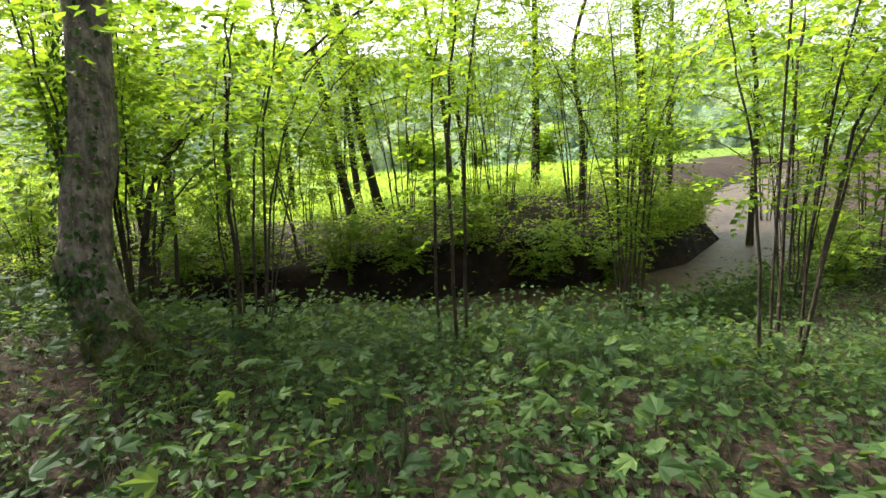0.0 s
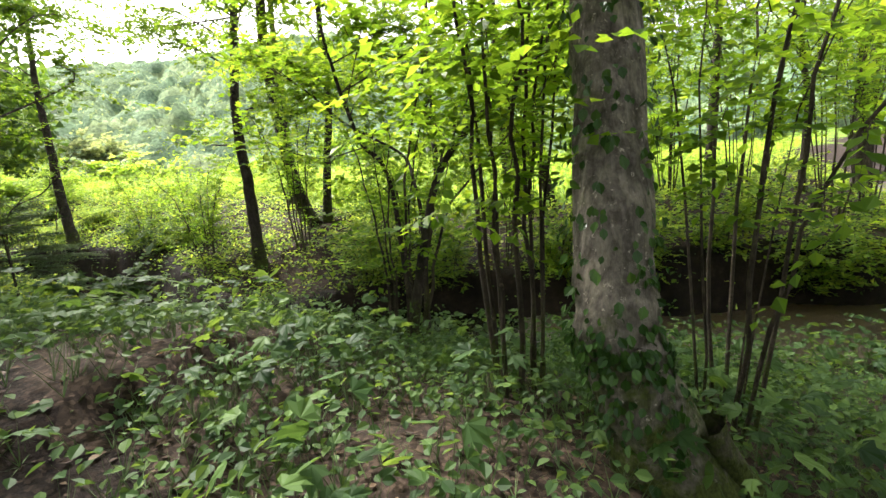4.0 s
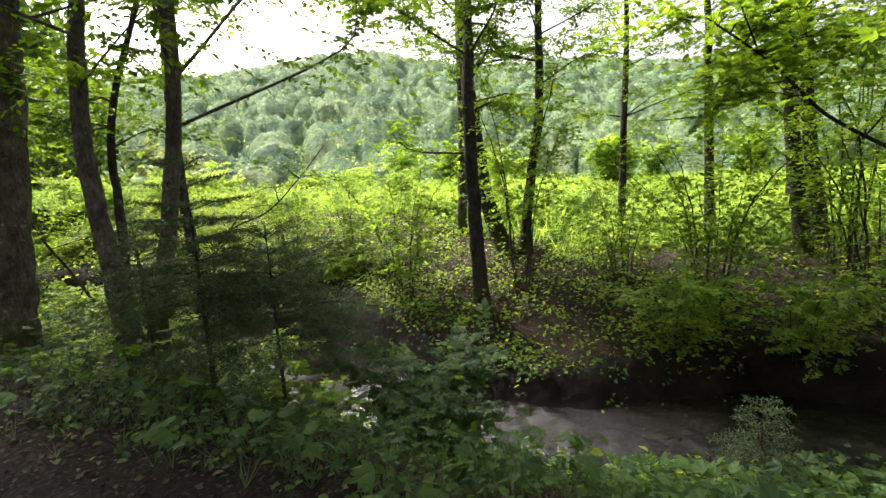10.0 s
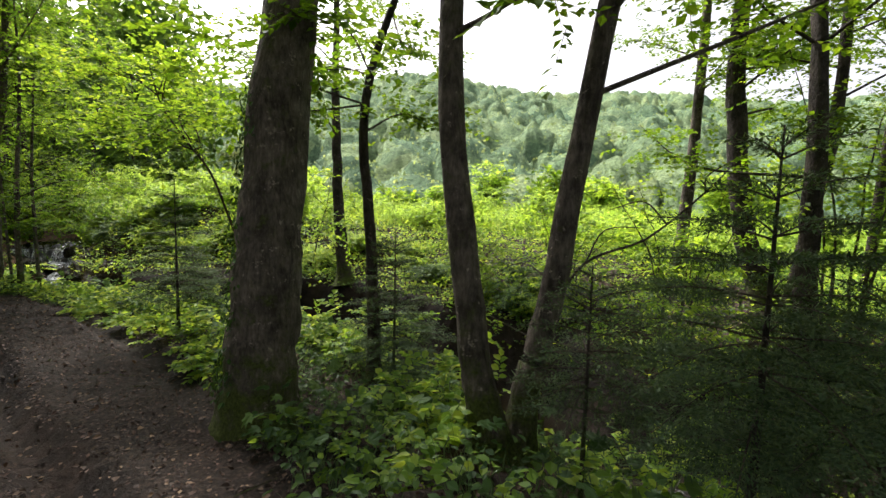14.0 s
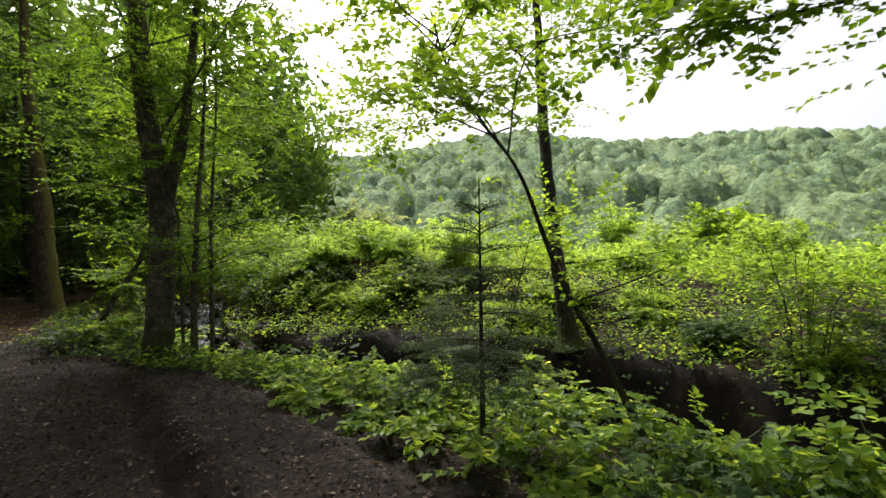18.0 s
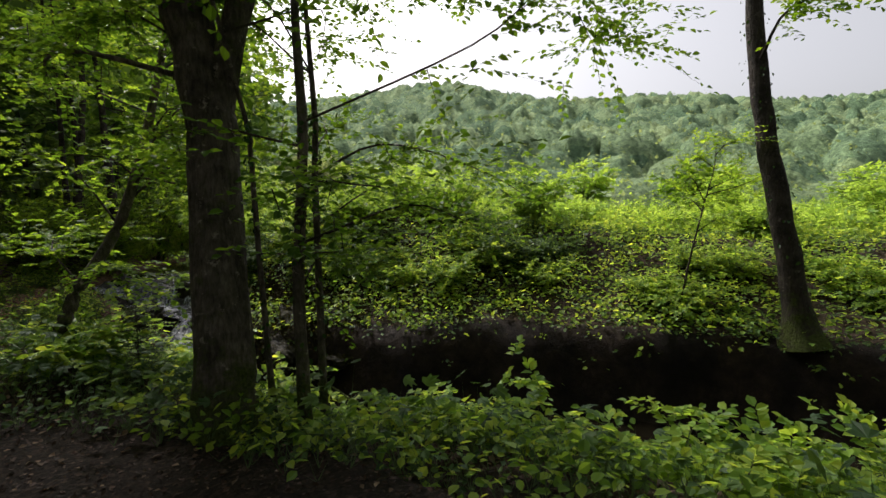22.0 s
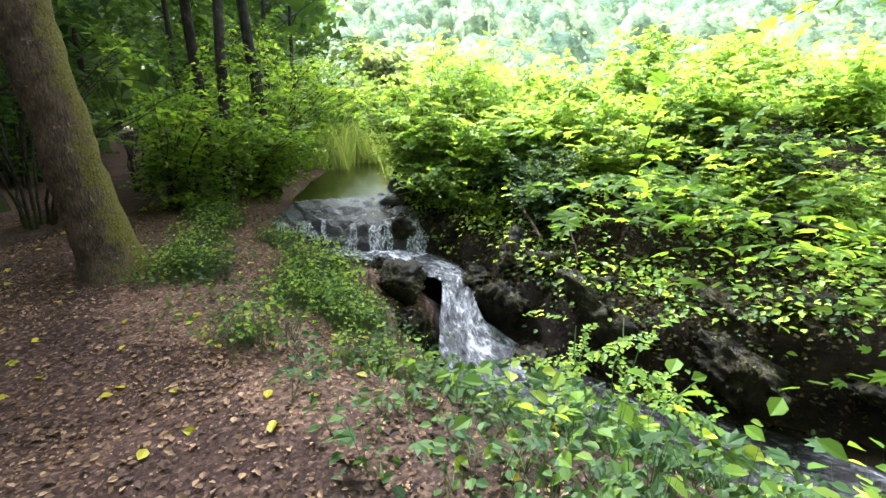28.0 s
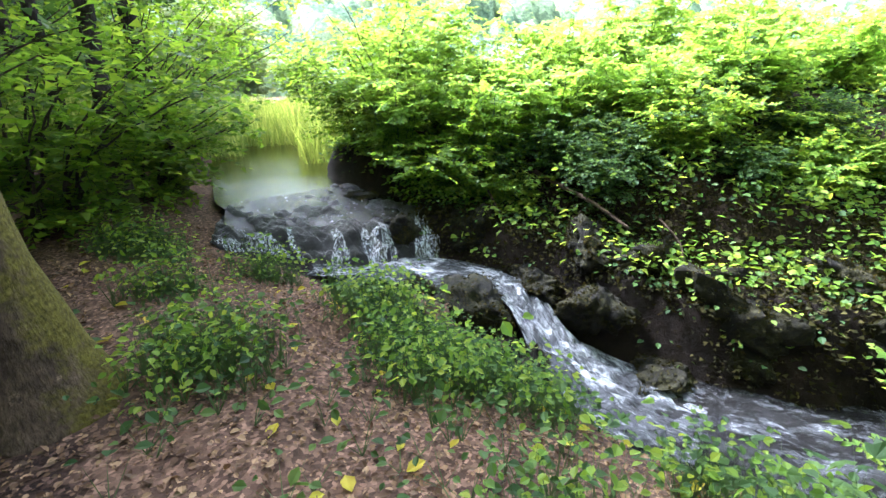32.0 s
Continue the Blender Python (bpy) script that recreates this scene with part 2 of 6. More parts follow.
# woodland leaves darkened: the shade under the trees is in their colour
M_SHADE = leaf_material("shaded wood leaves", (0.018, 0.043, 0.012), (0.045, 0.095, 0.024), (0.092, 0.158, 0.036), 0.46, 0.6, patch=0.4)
M_WILLOW = leaf_material("grey willow leaves", (0.13, 0.19, 0.12), (0.2, 0.27, 0.17), (0.28, 0.34, 0.22), 0.3, 0.7)
M_DRY = leaf_material("fallen leaves", (0.022, 0.014, 0.01), (0.065, 0.042, 0.028), (0.2, 0.14, 0.09), 0.1, 0.6, patch=3.0)
# moss darkened: the bank's shade is put into its colour
M_MOSS = leaf_material("olive moss and dead fern", (0.008, 0.008, 0.0025), (0.022, 0.021, 0.005), (0.055, 0.046, 0.013), 0.15, 0.9, patch=3.0)
M_YELLOW = leaf_material("yellowing leaves", (0.2, 0.22, 0.02), (0.36, 0.33, 0.03), (0.45, 0.38, 0.05), 0.35)
M_BARK = bark_material("grey brown bark", (0.038, 0.031, 0.025), (0.15, 0.125, 0.1), moss_amount=0.65)
M_BARK_PALE = bark_material("pale smooth bark", (0.055, 0.047, 0.038), (0.25, 0.22, 0.18), moss_amount=0.5, scale=7, patch=5.0)
M_BARK_DARK = bark_material("dark alder bark", (0.018, 0.014, 0.011), (0.06, 0.048, 0.04), moss_amount=0.3)
M_BARK_MOSSY = bark_material("mossy bark", (0.038, 0.026, 0.018), (0.15, 0.105, 0.07), moss=(0.14, 0.12, 0.022), moss_amount=0.75, scale=14, side=(0.8, 0.5, 0.35))
M_TWIG = bark_material("twig bark", (0.03, 0.024, 0.018), (0.09, 0.07, 0.05), moss_amount=0.2, scale=30)
M_STEM, _, _, _b = shader("green stem")
_b.inputs["Base Color"].default_value, _b.inputs["Roughness"].default_value = (0.07, 0.12, 0.03, 1), 0.6


def water_material(name, foam, bed=((0.004, 0.003, 0.002), (0.014, 0.011, 0.007)), chop=None):
    """Brook water: dark and mirror-like, with torn white where foam is above nought."""
    m, n, l, b = shader(name)
    wave = tex_noise(n, l, 6.0, 5.0)
    small = tex_noise(n, l, 21.0, 5.0)
    ad = n.new("ShaderNodeMath")
    ad.operation = "ADD"
    l.new(wave.outputs[0], ad.inputs[0])
    l.new(small.outputs[0], ad.inputs[1])
    dark = tex_noise(n, l, 2.5, 4.0)
    dr = ramp(n, [(0.3, bed[0]), (0.75, bed[1])])
    l.new(dark.outputs[0], dr.inputs[0])
    col = dr.outputs[0]
    b.inputs["Roughness"].default_value = 0.03 if bed[0][0] < 0.02 else 0.38
    if foam:
        white = tex_noise(n, l, 9.0, 10.0, rough=0.72)
        wr = ramp(n, [(0.66 - 0.24 * foam, (0, 0, 0)), (0.78 - 0.2 * foam, (1, 1, 1))])
        l.new(white.outputs[0], wr.inputs[0])
        col = mixed(n, l, wr.outputs[0], col, (0.62, 0.66, 0.7))
        rr = n.new("ShaderNodeMath")
        rr.operation = "MULTIPLY_ADD"
        l.new(wr.outputs[0], rr.inputs[0])
        rr.inputs[1].default_value, rr.inputs[2].default_value = 0.5, 0.06
        l.new(rr.outputs[0], b.inputs["Roughness"])
    l.new(col, b.inputs["Base Color"])
    b.inputs["IOR"].default_value = 1.4
    if chop:
        bump(n, l, b, ad.outputs[0], 1.0, chop)
        return m
    bump(n, l, b, ad.outputs[0], 0.12 if bed[0][0] < 0.02 else 0.9, 0.05)
    return m


M_WATER = water_material("clear brown water", 0.0)
M_RIFFLE = water_material("rippled water", 0.0, chop=0.03)
M_SHALLOW = water_material("shallow water over gravel", 0.0, ((0.03, 0.02, 0.012), (0.1, 0.065, 0.04)))
# the sheet's white patches paint in bright reflection as well as broken water
M_SHEET = water_material("thin water over rock", 0.3, chop=0.03)


def white_water(name, low, high, across=7.0):
    """Running water torn to foam, its streaks drawn out down the current (the map runs along and across it)."""
    m, n, l, b = shader(name)
    big = tex_noise(n, l, 1.0, 5.0, "UV", 0.6, (1.7, across * 0.5, 1.0))
    big.inputs["Distortion"].default_value = 1.2
    fine = tex_noise(n, l, 1.0, 12.0, "UV", 0.75, (9.0, across * 4.0, 1.0))
    fine.inputs["Distortion"].default_value = 0.8
    f = mixed(n, l, 0.5, big.outputs[0], fine.outputs[0])
    r = ramp(n, [(low, (0.012, 0.011, 0.011)), (low * 0.55 + high * 0.45, (0.1, 0.105, 0.115)), (high, (0.72, 0.75, 0.8))])
    l.new(f, r.inputs[0])
    l.new(r.outputs[0], b.inputs["Base Color"])
    q = ramp(n, [(low, (0.05, 0.05, 0.05)), (high, (0.55, 0.55, 0.55))])
    l.new(f, q.inputs[0])
    l.new(q.outputs[0], b.inputs["Roughness"])
    b.inputs["IOR"].default_value = 1.35
    bump(n, l, b, f, 1.0, 0.09)
    return m


M_CHURN = white_water("churned water", 0.5, 0.73)
M_FOAM = white_water("white water", 0.4, 0.66)


def rock_material():
    m, n, l, b = shader("wet mossy rock")
    a = tex_noise(n, l, 6.0, 9.0, rough=0.7)
    # rock and moss tones darkened: the far bank's shade is in them
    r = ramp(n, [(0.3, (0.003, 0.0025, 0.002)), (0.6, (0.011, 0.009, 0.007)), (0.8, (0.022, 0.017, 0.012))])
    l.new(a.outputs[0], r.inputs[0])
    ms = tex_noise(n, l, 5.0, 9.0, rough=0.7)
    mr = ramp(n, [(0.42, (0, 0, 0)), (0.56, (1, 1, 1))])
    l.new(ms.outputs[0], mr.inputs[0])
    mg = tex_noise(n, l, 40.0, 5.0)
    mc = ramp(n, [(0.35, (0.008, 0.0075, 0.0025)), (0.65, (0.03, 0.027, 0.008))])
    l.new(mg.outputs[0], mc.inputs[0])
    l.new(mixed(n, l, mr.outputs[0], r.outputs[0], mc.outputs[0]), b.inputs["Base Color"])
    b.inputs["Roughness"].default_value = 0.8
    b.inputs["Specular IOR Level"].default_value = 0.25
    bump(n, l, b, a.outputs[0], 1.0, 0.05)
    return m


M_ROCK = rock_material()

def wet_rock():
    m, n, l, b = shader("wet dark rock with running water")
    a = tex_noise(n, l, 9.0, 9.0, rough=0.7)
    r = ramp(n, [(0.35, (0.004, 0.0035, 0.0035)), (0.6, (0.016, 0.014, 0.013)), (0.7, (0.04, 0.04, 0.04)), (0.8, (0.3, 0.31, 0.33))])
    l.new(a.outputs[0], r.inputs[0])
    l.new(r.outputs[0], b.inputs["Base Color"])
    b.inputs["Roughness"].default_value = 0.28
    bump(n, l, b, a.outputs[0], 1.0, 0.08)
    return m


def fall_material():
    """Falling water in streaks; between them the rock shows through."""
    m, n, l, b = shader("falling water")
    a = tex_noise(n, l, 16.0, 10.0, stretch=(2.6, 2.6, 0.3), rough=0.7)
    r = ramp(n, [(0.43, (0.0, 0.0, 0.0)), (0.7, (1, 1, 1))])
    l.new(a.outputs[0], r.inputs[0])
    b.inputs["Base Color"].default_value = (0.74, 0.77, 0.8, 1)
    b.inputs["Roughness"].default_value = 0.5
    l.new(r.outputs[0], b.inputs["Alpha"])
    bump(n, l, b, a.outputs[0], 0.8, 0.03)
    return m


M_WETROCK = wet_rock()
M_FALL = fall_material()

# ---- mesh tools ----
rng = np.random.default_rng(11)


def mesh_data(name, V, quads=(), tris=(), mats=(), midx=None, smooth=False):
    V = np.asarray(V, np.float32)
    quads, tris = np.asarray(quads, np.int32).reshape(-1, 4), np.asarray(tris, np.int32).reshape(-1, 3)
    me = bpy.data.meshes.new(name)
    me.vertices.add(len(V))
    me.vertices.foreach_set("co", V.ravel())
    idx = np.concatenate([quads.ravel(), tris.ravel()])
    me.loops.add(len(idx))
    me.loops.foreach_set("vertex_index", idx)
    nq, nt = len(quads), len(tris)
    me.polygons.add(nq + nt)
    start = np.concatenate([np.arange(nq) * 4, nq * 4 + np.arange(nt) * 3]).astype(np.int32)
    me.polygons.foreach_set("loop_start", start)
    for m in mats:
        me.materials.append(m)
    if midx is not None:
        me.polygons.foreach_set("material_index", np.asarray(midx, np.int32))
    me.polygons.foreach_set("use_smooth", np.full(nq + nt, smooth))
    me.update(calc_edges=True)
    return me


def part(name, data, parent=None, label=""):
    ob = new(name, data)
    ob.parent = parent
    return tagged(ob, label) if label else ob


class Buf:
    """Collects vertices and faces of one mesh."""
    def __init__(self):
        self.V, self.Q, self.T, self.n = [], [], [], 0

    def add(self, V, Q=None, T=None):
        if Q is not None and len(Q):
            self.Q.append(np.asarray(Q) + self.n)
        if T is not None and len(T):
            self.T.append(np.asarray(T) + self.n)
        self.V.append(np.asarray(V, float))
        self.n += len(V)

    def data(self, name, mats, smooth=False):
        cat = lambda a, k: np.concatenate(a) if a else np.zeros((0, k), int)
        return mesh_data(name, np.concatenate(self.V), cat(self.Q, 4), cat(self.T, 3), mats, None, smooth)


def unit(a):
    return a / (np.linalg.norm(a, axis=-1, keepdims=True) + 1e-9)


def curve_points(P, n):
    """n points on a smooth curve through P."""
    P = np.asarray(P, float)
    if len(P) < 3:
        return P[0] + (P[-1] - P[0]) * np.linspace(0, 1, n)[:, None]
    E = np.vstack([2 * P[0] - P[1], P, 2 * P[-1] - P[-2]])
    s = np.linspace(0, len(P) - 1 - 1e-6, n)
    i, u = s.astype(int), (s % 1)[:, None]
    a, b, c, d = E[i], E[i + 1], E[i + 2], E[i + 3]
    return 0.5 * (2 * b + (c - a) * u + (2 * a - 5 * b + 4 * c - d) * u**2 + (3 * b - a - 3 * c + d) * u**3)


def tube(buf, P, r, sides=8, rough=0.0, cap=False):
    """A limb along P with radii r, slightly uneven."""
    P, r = np.asarray(P, float), np.broadcast_to(np.asarray(r, float), (len(P),))
    d = unit(np.gradient(P, axis=0))
    ref = np.where(np.abs(d[:, 2:3]) > 0.9, [[1.0, 0, 0]], [[0, 0, 1.0]])
    a = unit(np.cross(d, ref))
    b = np.cross(d, a)
    th = np.linspace(0, 2 * np.pi, sides, endpoint=False)
    rr = r[:, None] * (1 + rough * rng.normal(size=(len(P), sides)))
    V = P[:, None] + rr[..., None] * (a[:, None] * np.cos(th)[None, :, None] + b[:, None] * np.sin(th)[None, :, None])
    i, j = np.meshgrid(np.arange(len(P) - 1), np.arange(sides), indexing="ij")
    k = (j + 1) % sides
    Q = np.stack([i * sides + j, i * sides + k, (i + 1) * sides + k, (i + 1) * sides + j], -1).reshape(-1, 4)
    T = None
    if cap:
        V = np.vstack([V.reshape(-1, 3), P[-1] + d[-1] * r[-1] * 0.15])
        m = (len(P) - 1) * sides
        T = [[m + q, m + (q + 1) % sides, len(V) - 1] for q in range(sides)]
    buf.add(V.reshape(-1, 3), Q, T)


# leaf shapes: along +y, normal +z
LEAF = (np.array([[0, 0, 0], [0.3, 0.3, 0.1], [0.33, 0.62, 0.1], [0, 1, -0.06], [-0.33, 0.62, 0.1], [-0.3, 0.3, 0.1]]), np.array([[0, 1, 2, 3], [0, 3, 4, 5]]))
SIMPLE = (np.array([[0, 0, 0], [0.36, 0.5, 0.08], [0, 1, -0.08], [-0.36, 0.5, 0.08]]), np.array([[0, 1, 2, 3]]))
MAPLE = (np.array([[0, 0, 0], [0.3, 0.05, 0.03], [0.52, 0.32, 0.02], [0.27, 0.4, 0.07], [0.38, 0.78, 0.0], [0.13, 0.66, 0.07], [0, 1.05, -0.06],
                   [-0.13, 0.66, 0.07], [-0.38, 0.78, 0.0], [-0.27, 0.4, 0.07], [-0.52, 0.32, 0.02], [-0.3, 0.05, 0.03], [0, 0.4, 0]]),
         np.array([[0, 1, 2, 3], [0, 3, 5, 12], [3, 4, 5, 5], [12, 5, 6, 7], [7, 8, 9, 9], [0, 12, 7, 9], [0, 9, 10, 11]]))
SLIP = (np.array([[0, 0, 0], [0.45, 0.6, 0.05], [-0.35, 0.9, -0.03]]), np.array([[0, 1, 2, 2]]))
BLADE = (np.array([[-0.012, 0, 0], [0.012, 0, 0], [0.014, 0.5, 0.06], [-0.014, 0.5, 0.06], [0.002, 1, 0.28], [-0.002, 1, 0.28]]), np.array([[0, 1, 2, 3], [3, 2, 4, 5]]))
NEEDLES = (np.array([[0, 0, 0], [0.1, 0.35, 0], [0, 1, 0], [-0.1, 0.35, 0]]), np.array([[0, 1, 2, 3]]))


def scatter(buf, shape, pos, axis, normal, size):
    """One leaf of the shape at every pos, along axis, facing normal."""
    tv, tq = shape
    y = unit(axis)
    x = unit(np.cross(y, normal))
    z = np.cross(x, y)
    s = np.broadcast_to(np.asarray(size, float), (len(pos),))[:, None, None]
    V = pos[:, None] + s * (x[:, None] * tv[None, :, 0:1] + y[:, None] * tv[None, :, 1:2] + z[:, None] * tv[None, :, 2:3])
    k = len(tv)
    Q = tq[None] + (np.arange(len(pos)) * k)[:, None, None]
    Q = Q.reshape(-1, 4)
    same = Q[:, 2] == Q[:, 3]
    buf.add(V.reshape(-1, 3), Q[~same], Q[same][:, :3])


def sprays(leafbuf, twigbuf, O, D, length, leaves, size, shape=SIMPLE, droop=0.15, up=0.5, org=(0, 0, 0)):
    """Flat leafy twigs from points O along D, leaves on both sides."""
    n = len(O)
    if not n:
        return
    mid = O + D * length * 0.5 + np.asarray(org)
    away, _, zz = nearest(mid[:, :2], TRACK_COARSE)
    free = (away > 0.95) | (mid[:, 2] > zz[:, 0] + 2.7)
    O, D = O[free], unit(D[free])
    n = len(O)
    if not n:
        return
    L = length * rng.uniform(0.6, 1.3, n)
    side = unit(np.cross(D, [0, 0, 1.0]) + 1e-4)
    nor = unit(np.cross(side, D) + rng.normal(0, 0.25, (n, 3)))
    s = (np.arange(leaves) + 0.6) / leaves
    sg = np.where(np.arange(leaves) % 2, 1.0, -1.0)
    c = O[:, None] + D[:, None] * (L[:, None] * s)[..., None] + np.array([0, 0, -1.0]) * (droop * L[:, None] * s**2)[..., None]
    ax = D[:, None] * 0.65 + side[:, None] * sg[None, :, None] + rng.normal(0, 0.25, (n, leaves, 3)) + np.array([0, 0, -0.18])
    ax[:, -1] = D + rng.normal(0, 0.2, (n, 3))
    nn = nor[:, None] * up + np.array([0, 0, 0.6]) + rng.normal(0, 0.32, (n, leaves, 3))
    sz = size * rng.uniform(0.65, 1.25, (n, leaves))
    scatter(leafbuf, shape, c.reshape(-1, 3), ax.reshape(-1, 3), nn.reshape(-1, 3), sz.ravel())
    if twigbuf is not None:
        e = O + D * L[:, None]
        e[:, 2] -= droop * L
        w = 0.004
        V = np.stack([O + side * w, O - side * w, O + nor * w * 1.6, e], 1)
        T = (np.array([[0, 1, 3]])[None] + (np.arange(n) * 4)[:, None, None]).reshape(-1, 3)
        twigbuf.add(V.reshape(-1, 3), None, T)

# ---- the lie of the land ----
# brook, from downstream up: x, y, water level, half width, height of the cut far bank, ground beyond it
BROOK = np.array([
    (60, 52, -1.8, 2.5, 0.5, 0.3), (22.13, 22.25, -1.6, 2.2, 0.5, 0.5), (14.15, 13.06, -1.5, 1.1, 0.5, 0.4), (10.17, 10.09, -1.45, 1.2, 0.7, 0.4),
    (6.18, 9.12, -1.4, 1.2, 1.2, 0.5), (2.65, 9.80, -1.35, 0.9, 1.2, 0.4), (-0.52, 10.66, -1.3, 0.85, 0.9, 0.2), (-2.42, 11.44, -1.2, 0.95, 0.7, 0.2),
    (-4.91, 11.46, -1.15, 0.8, 0.4, 0.2), (-7.11, 12.06, -1.13, 0.8, 0.45, 0.3), (-8.54, 13.47, -1.11, 0.8, 0.8, 0.5), (-9.86, 15.00, -1.09, 0.95, 1.1, 0.8),
    (-11.48, 16.55, -1.06, 1.1, 1.2, 1.2), (-13.88, 18.10, -1.04, 1.3, 1.2, 1.4), (-16.86, 18.89, -1.01, 1.3, 1.2, 1.6), (-19.89, 19.25, -0.98, 1.1, 1.1, 1.9),
    (-22.3, 20.1, -0.96, 0.95, 1.0, 2.0), (-23.9, 21.15, -0.95, 0.85, 0.9, 2.0), (-24.72, 22.25, -0.9, 0.48, 0.8, 2.0), (-24.95, 23.2, -0.5, 0.32, 0.7, 2.0),
    (-25.75, 23.85, -0.3, 0.5, 0.6, 1.9), (-26.5, 24.25, -0.26, 0.7, 0.6, 1.9), (-27.1, 25.1, 0.1, 1.2, 0.5, 1.8), (-27.55, 26.4, 0.34, 0.95, 0.6, 1.6), (-28.0, 27.8, 0.36, 0.85, 0.6, 1.5), (-28.1, 28.90, 0.36, 1.0, 0.5, 1.3),
    (-28.34, 31.28, 0.36, 1.15, 0.3, 0.9), (-28.83, 36.26, 0.36, 1.6, 0.2, 0.6), (-30, 60, 0.4, 1.6, 0.2, 0.6)])
# a cart rut in the path's soft soil, and its fellow uphill
RUT = np.array([(-21.5, 16.2), (-19.5, 15.2), (-17.5, 13.9), (-15.45, 12.38), (-14.05, 11.42), (-13.2, 10.85), (-12.2, 10.2), (-10.5, 9.2), (-8.5, 7.9)])
_w = [(e[0], e[1], e[2] - 1.52) for _, e, _, _ in PATH]
TRACK = np.array([(30, -26, 0.0), (8, -6.5, 0.05)] + _w + [(-28.2, 18.9, 0.4), (-30.0, 21.5, 0.5), (-32.5, 26, 0.6), (-40, 40, 0.8), (-60, 70, 1.0)])

TRACK_COARSE = np.vstack([TRACK[:2], TRACK[2:-5:6], TRACK[-6:]])


def nearest(XY, line):
    """Distance to a line, the side (+1 left of its way), and the line's other columns there."""
    best = np.full(len(XY), 1e9)
    side, cols = np.zeros(len(XY)), np.zeros((len(XY), line.shape[1] - 2))
    for a, b in zip(line[:-1], line[1:]):
        d = b[:2] - a[:2]
        u = np.clip(((XY - a[:2]) @ d) / (d @ d), 0, 1)
        q = a[:2] + u[:, None] * d
        r = np.hypot(*(XY - q).T)
        k = r < best
        best[k] = r[k]
        side[k] = np.sign(d[0] * (XY[k, 1] - a[1]) - d[1] * (XY[k, 0] - a[0]))
        cols[k] = a[2:] + u[k, None] * (b[2:] - a[2:])
    return best, side, cols


def step(x):
    x = np.clip(x, 0, 1)
    return x * x * (3 - 2 * x)


def wob(X, Y, s, seed=0.0):
    """Cheap smooth unevenness."""
    return (np.sin(X * s + 1.3 * np.sin(Y * s * 0.7 + seed)) + np.sin(Y * s * 1.13 + 1.7 * np.sin(X * s * 0.6 + 2 + seed)) + 0.6 * np.sin((X + Y) * s * 2.1 + seed)) / 2.6


def land(XY):
    """Ground height, zone (0 soil, 1 meadow, 2 clay, 3 hill, 4 trodden) and distances."""
    XY = np.asarray(XY, float)
    X, Y = XY[:, 0], XY[:, 1]
    d, sb, c = nearest(XY, BROOK)
    w, half, wall, top = c.T
    half = half * (1 + 0.18 * wob(X, Y, 1.7, 3.0)) + 0.07 * wob(X, Y, 4.6, 1.0)
    p, sp, cp = nearest(XY, TRACK)
    zp = cp[:, 0]
    a = d - half
    bed = w - 0.12 - 0.25 * step(-a / half)
    # path side of the brook
    u = np.clip(a, 0, None) / (np.clip(a, 0, None) + np.clip(p - 1.0, 0, None) + 1e-6)
    near = w - 0.1 + (zp - w + 0.1) * step(np.clip(u, 0, 1) ** np.interp(X, [-24.0, -22.0, -11.0, -9.0, -7.0], [0.5, 0.25, 0.22, 0.6, 0.78]))
    back = zp + 0.05 * np.clip(p - 0.8, 0, 40) + 0.12 * step((p - 1) / 3) * wob(X, Y, 0.9)
    nside = np.where(sp > 0, back, near)
    # far side
    cut = step(a / 0.35)
    shelf = 0.45 * step((X + 26.2) / 0.8) * step((-20.8 - X) / 1.5)
    cut = 0.75 * cut + 0.25 * step((a + 0.1 * wob(X, Y, 6.0)) / 0.6)
    far = w - 0.1 + (wall + 0.1) * cut + shelf * step((a - 1.05 - 0.2 * wob(X, Y, 2.2)) / 0.35) + (top - w - wall - shelf) * step((a - 0.25) / 4.5)
    r = np.hypot(X + 12, Y - 15)
    az = np.arctan2(-(X + 12), Y - 15)
    rise = step((Y - 60) / 260) * (61 + 6 * np.sin(az * 5 + 0.6) + 3 * np.sin(az * 13)) * step((1.9 - np.abs(az)) / 0.5)
    far = far + 0.012 * np.clip(a - 5, 0, 120)
    z = np.where(sb > 0, nside, far)
    z = np.where(a < 0, bed, z) + rise
    z = z + np.where(a > 0.1, 0.035 * wob(X, Y, 2.9) + 0.02 * wob(X, Y, 7.1), 0.03 * wob(X, Y, 6))
    near_track = (p < 3.5) & (sb > 0)
    # cart ruts in the soft soil of the path
    if near_track.any():
        k = near_track
        q, side, _ = nearest(XY[k], np.column_stack([RUT, np.zeros(len(RUT))]))
        q = q * side + 0.07 * wob(X[k], Y[k], 1.7)
        worn = step((X[k] + 21) / 3) * step((-9 - X[k]) / 2)
        rut = -0.17 * np.exp(-((q / 0.14) ** 4)) + 0.055 * np.exp(-(((np.abs(q) - 0.3) / 0.1) ** 2)) * (0.5 + 0.5 * wob(X[k], Y[k], 2.3, 1.0))
        rut = rut - 0.07 * np.exp(-(((q - 1.35) / 0.2) ** 4)) + 0.03 * np.exp(-(((q - 1.0) / 0.12) ** 2))
        wet = np.zeros(len(XY), bool)
        wet[k] = worn * rut < -0.045
        z[k] += worn * (rut + 0.018 * wob(X[k], Y[k], 9.0) + 0.012 * wob(X[k], Y[k], 17.0))
    zone = np.zeros(len(XY), int)
    zone[(sb < 0) & (a > 5.5) & (X > -60)] = 1
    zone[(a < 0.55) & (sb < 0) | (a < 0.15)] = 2
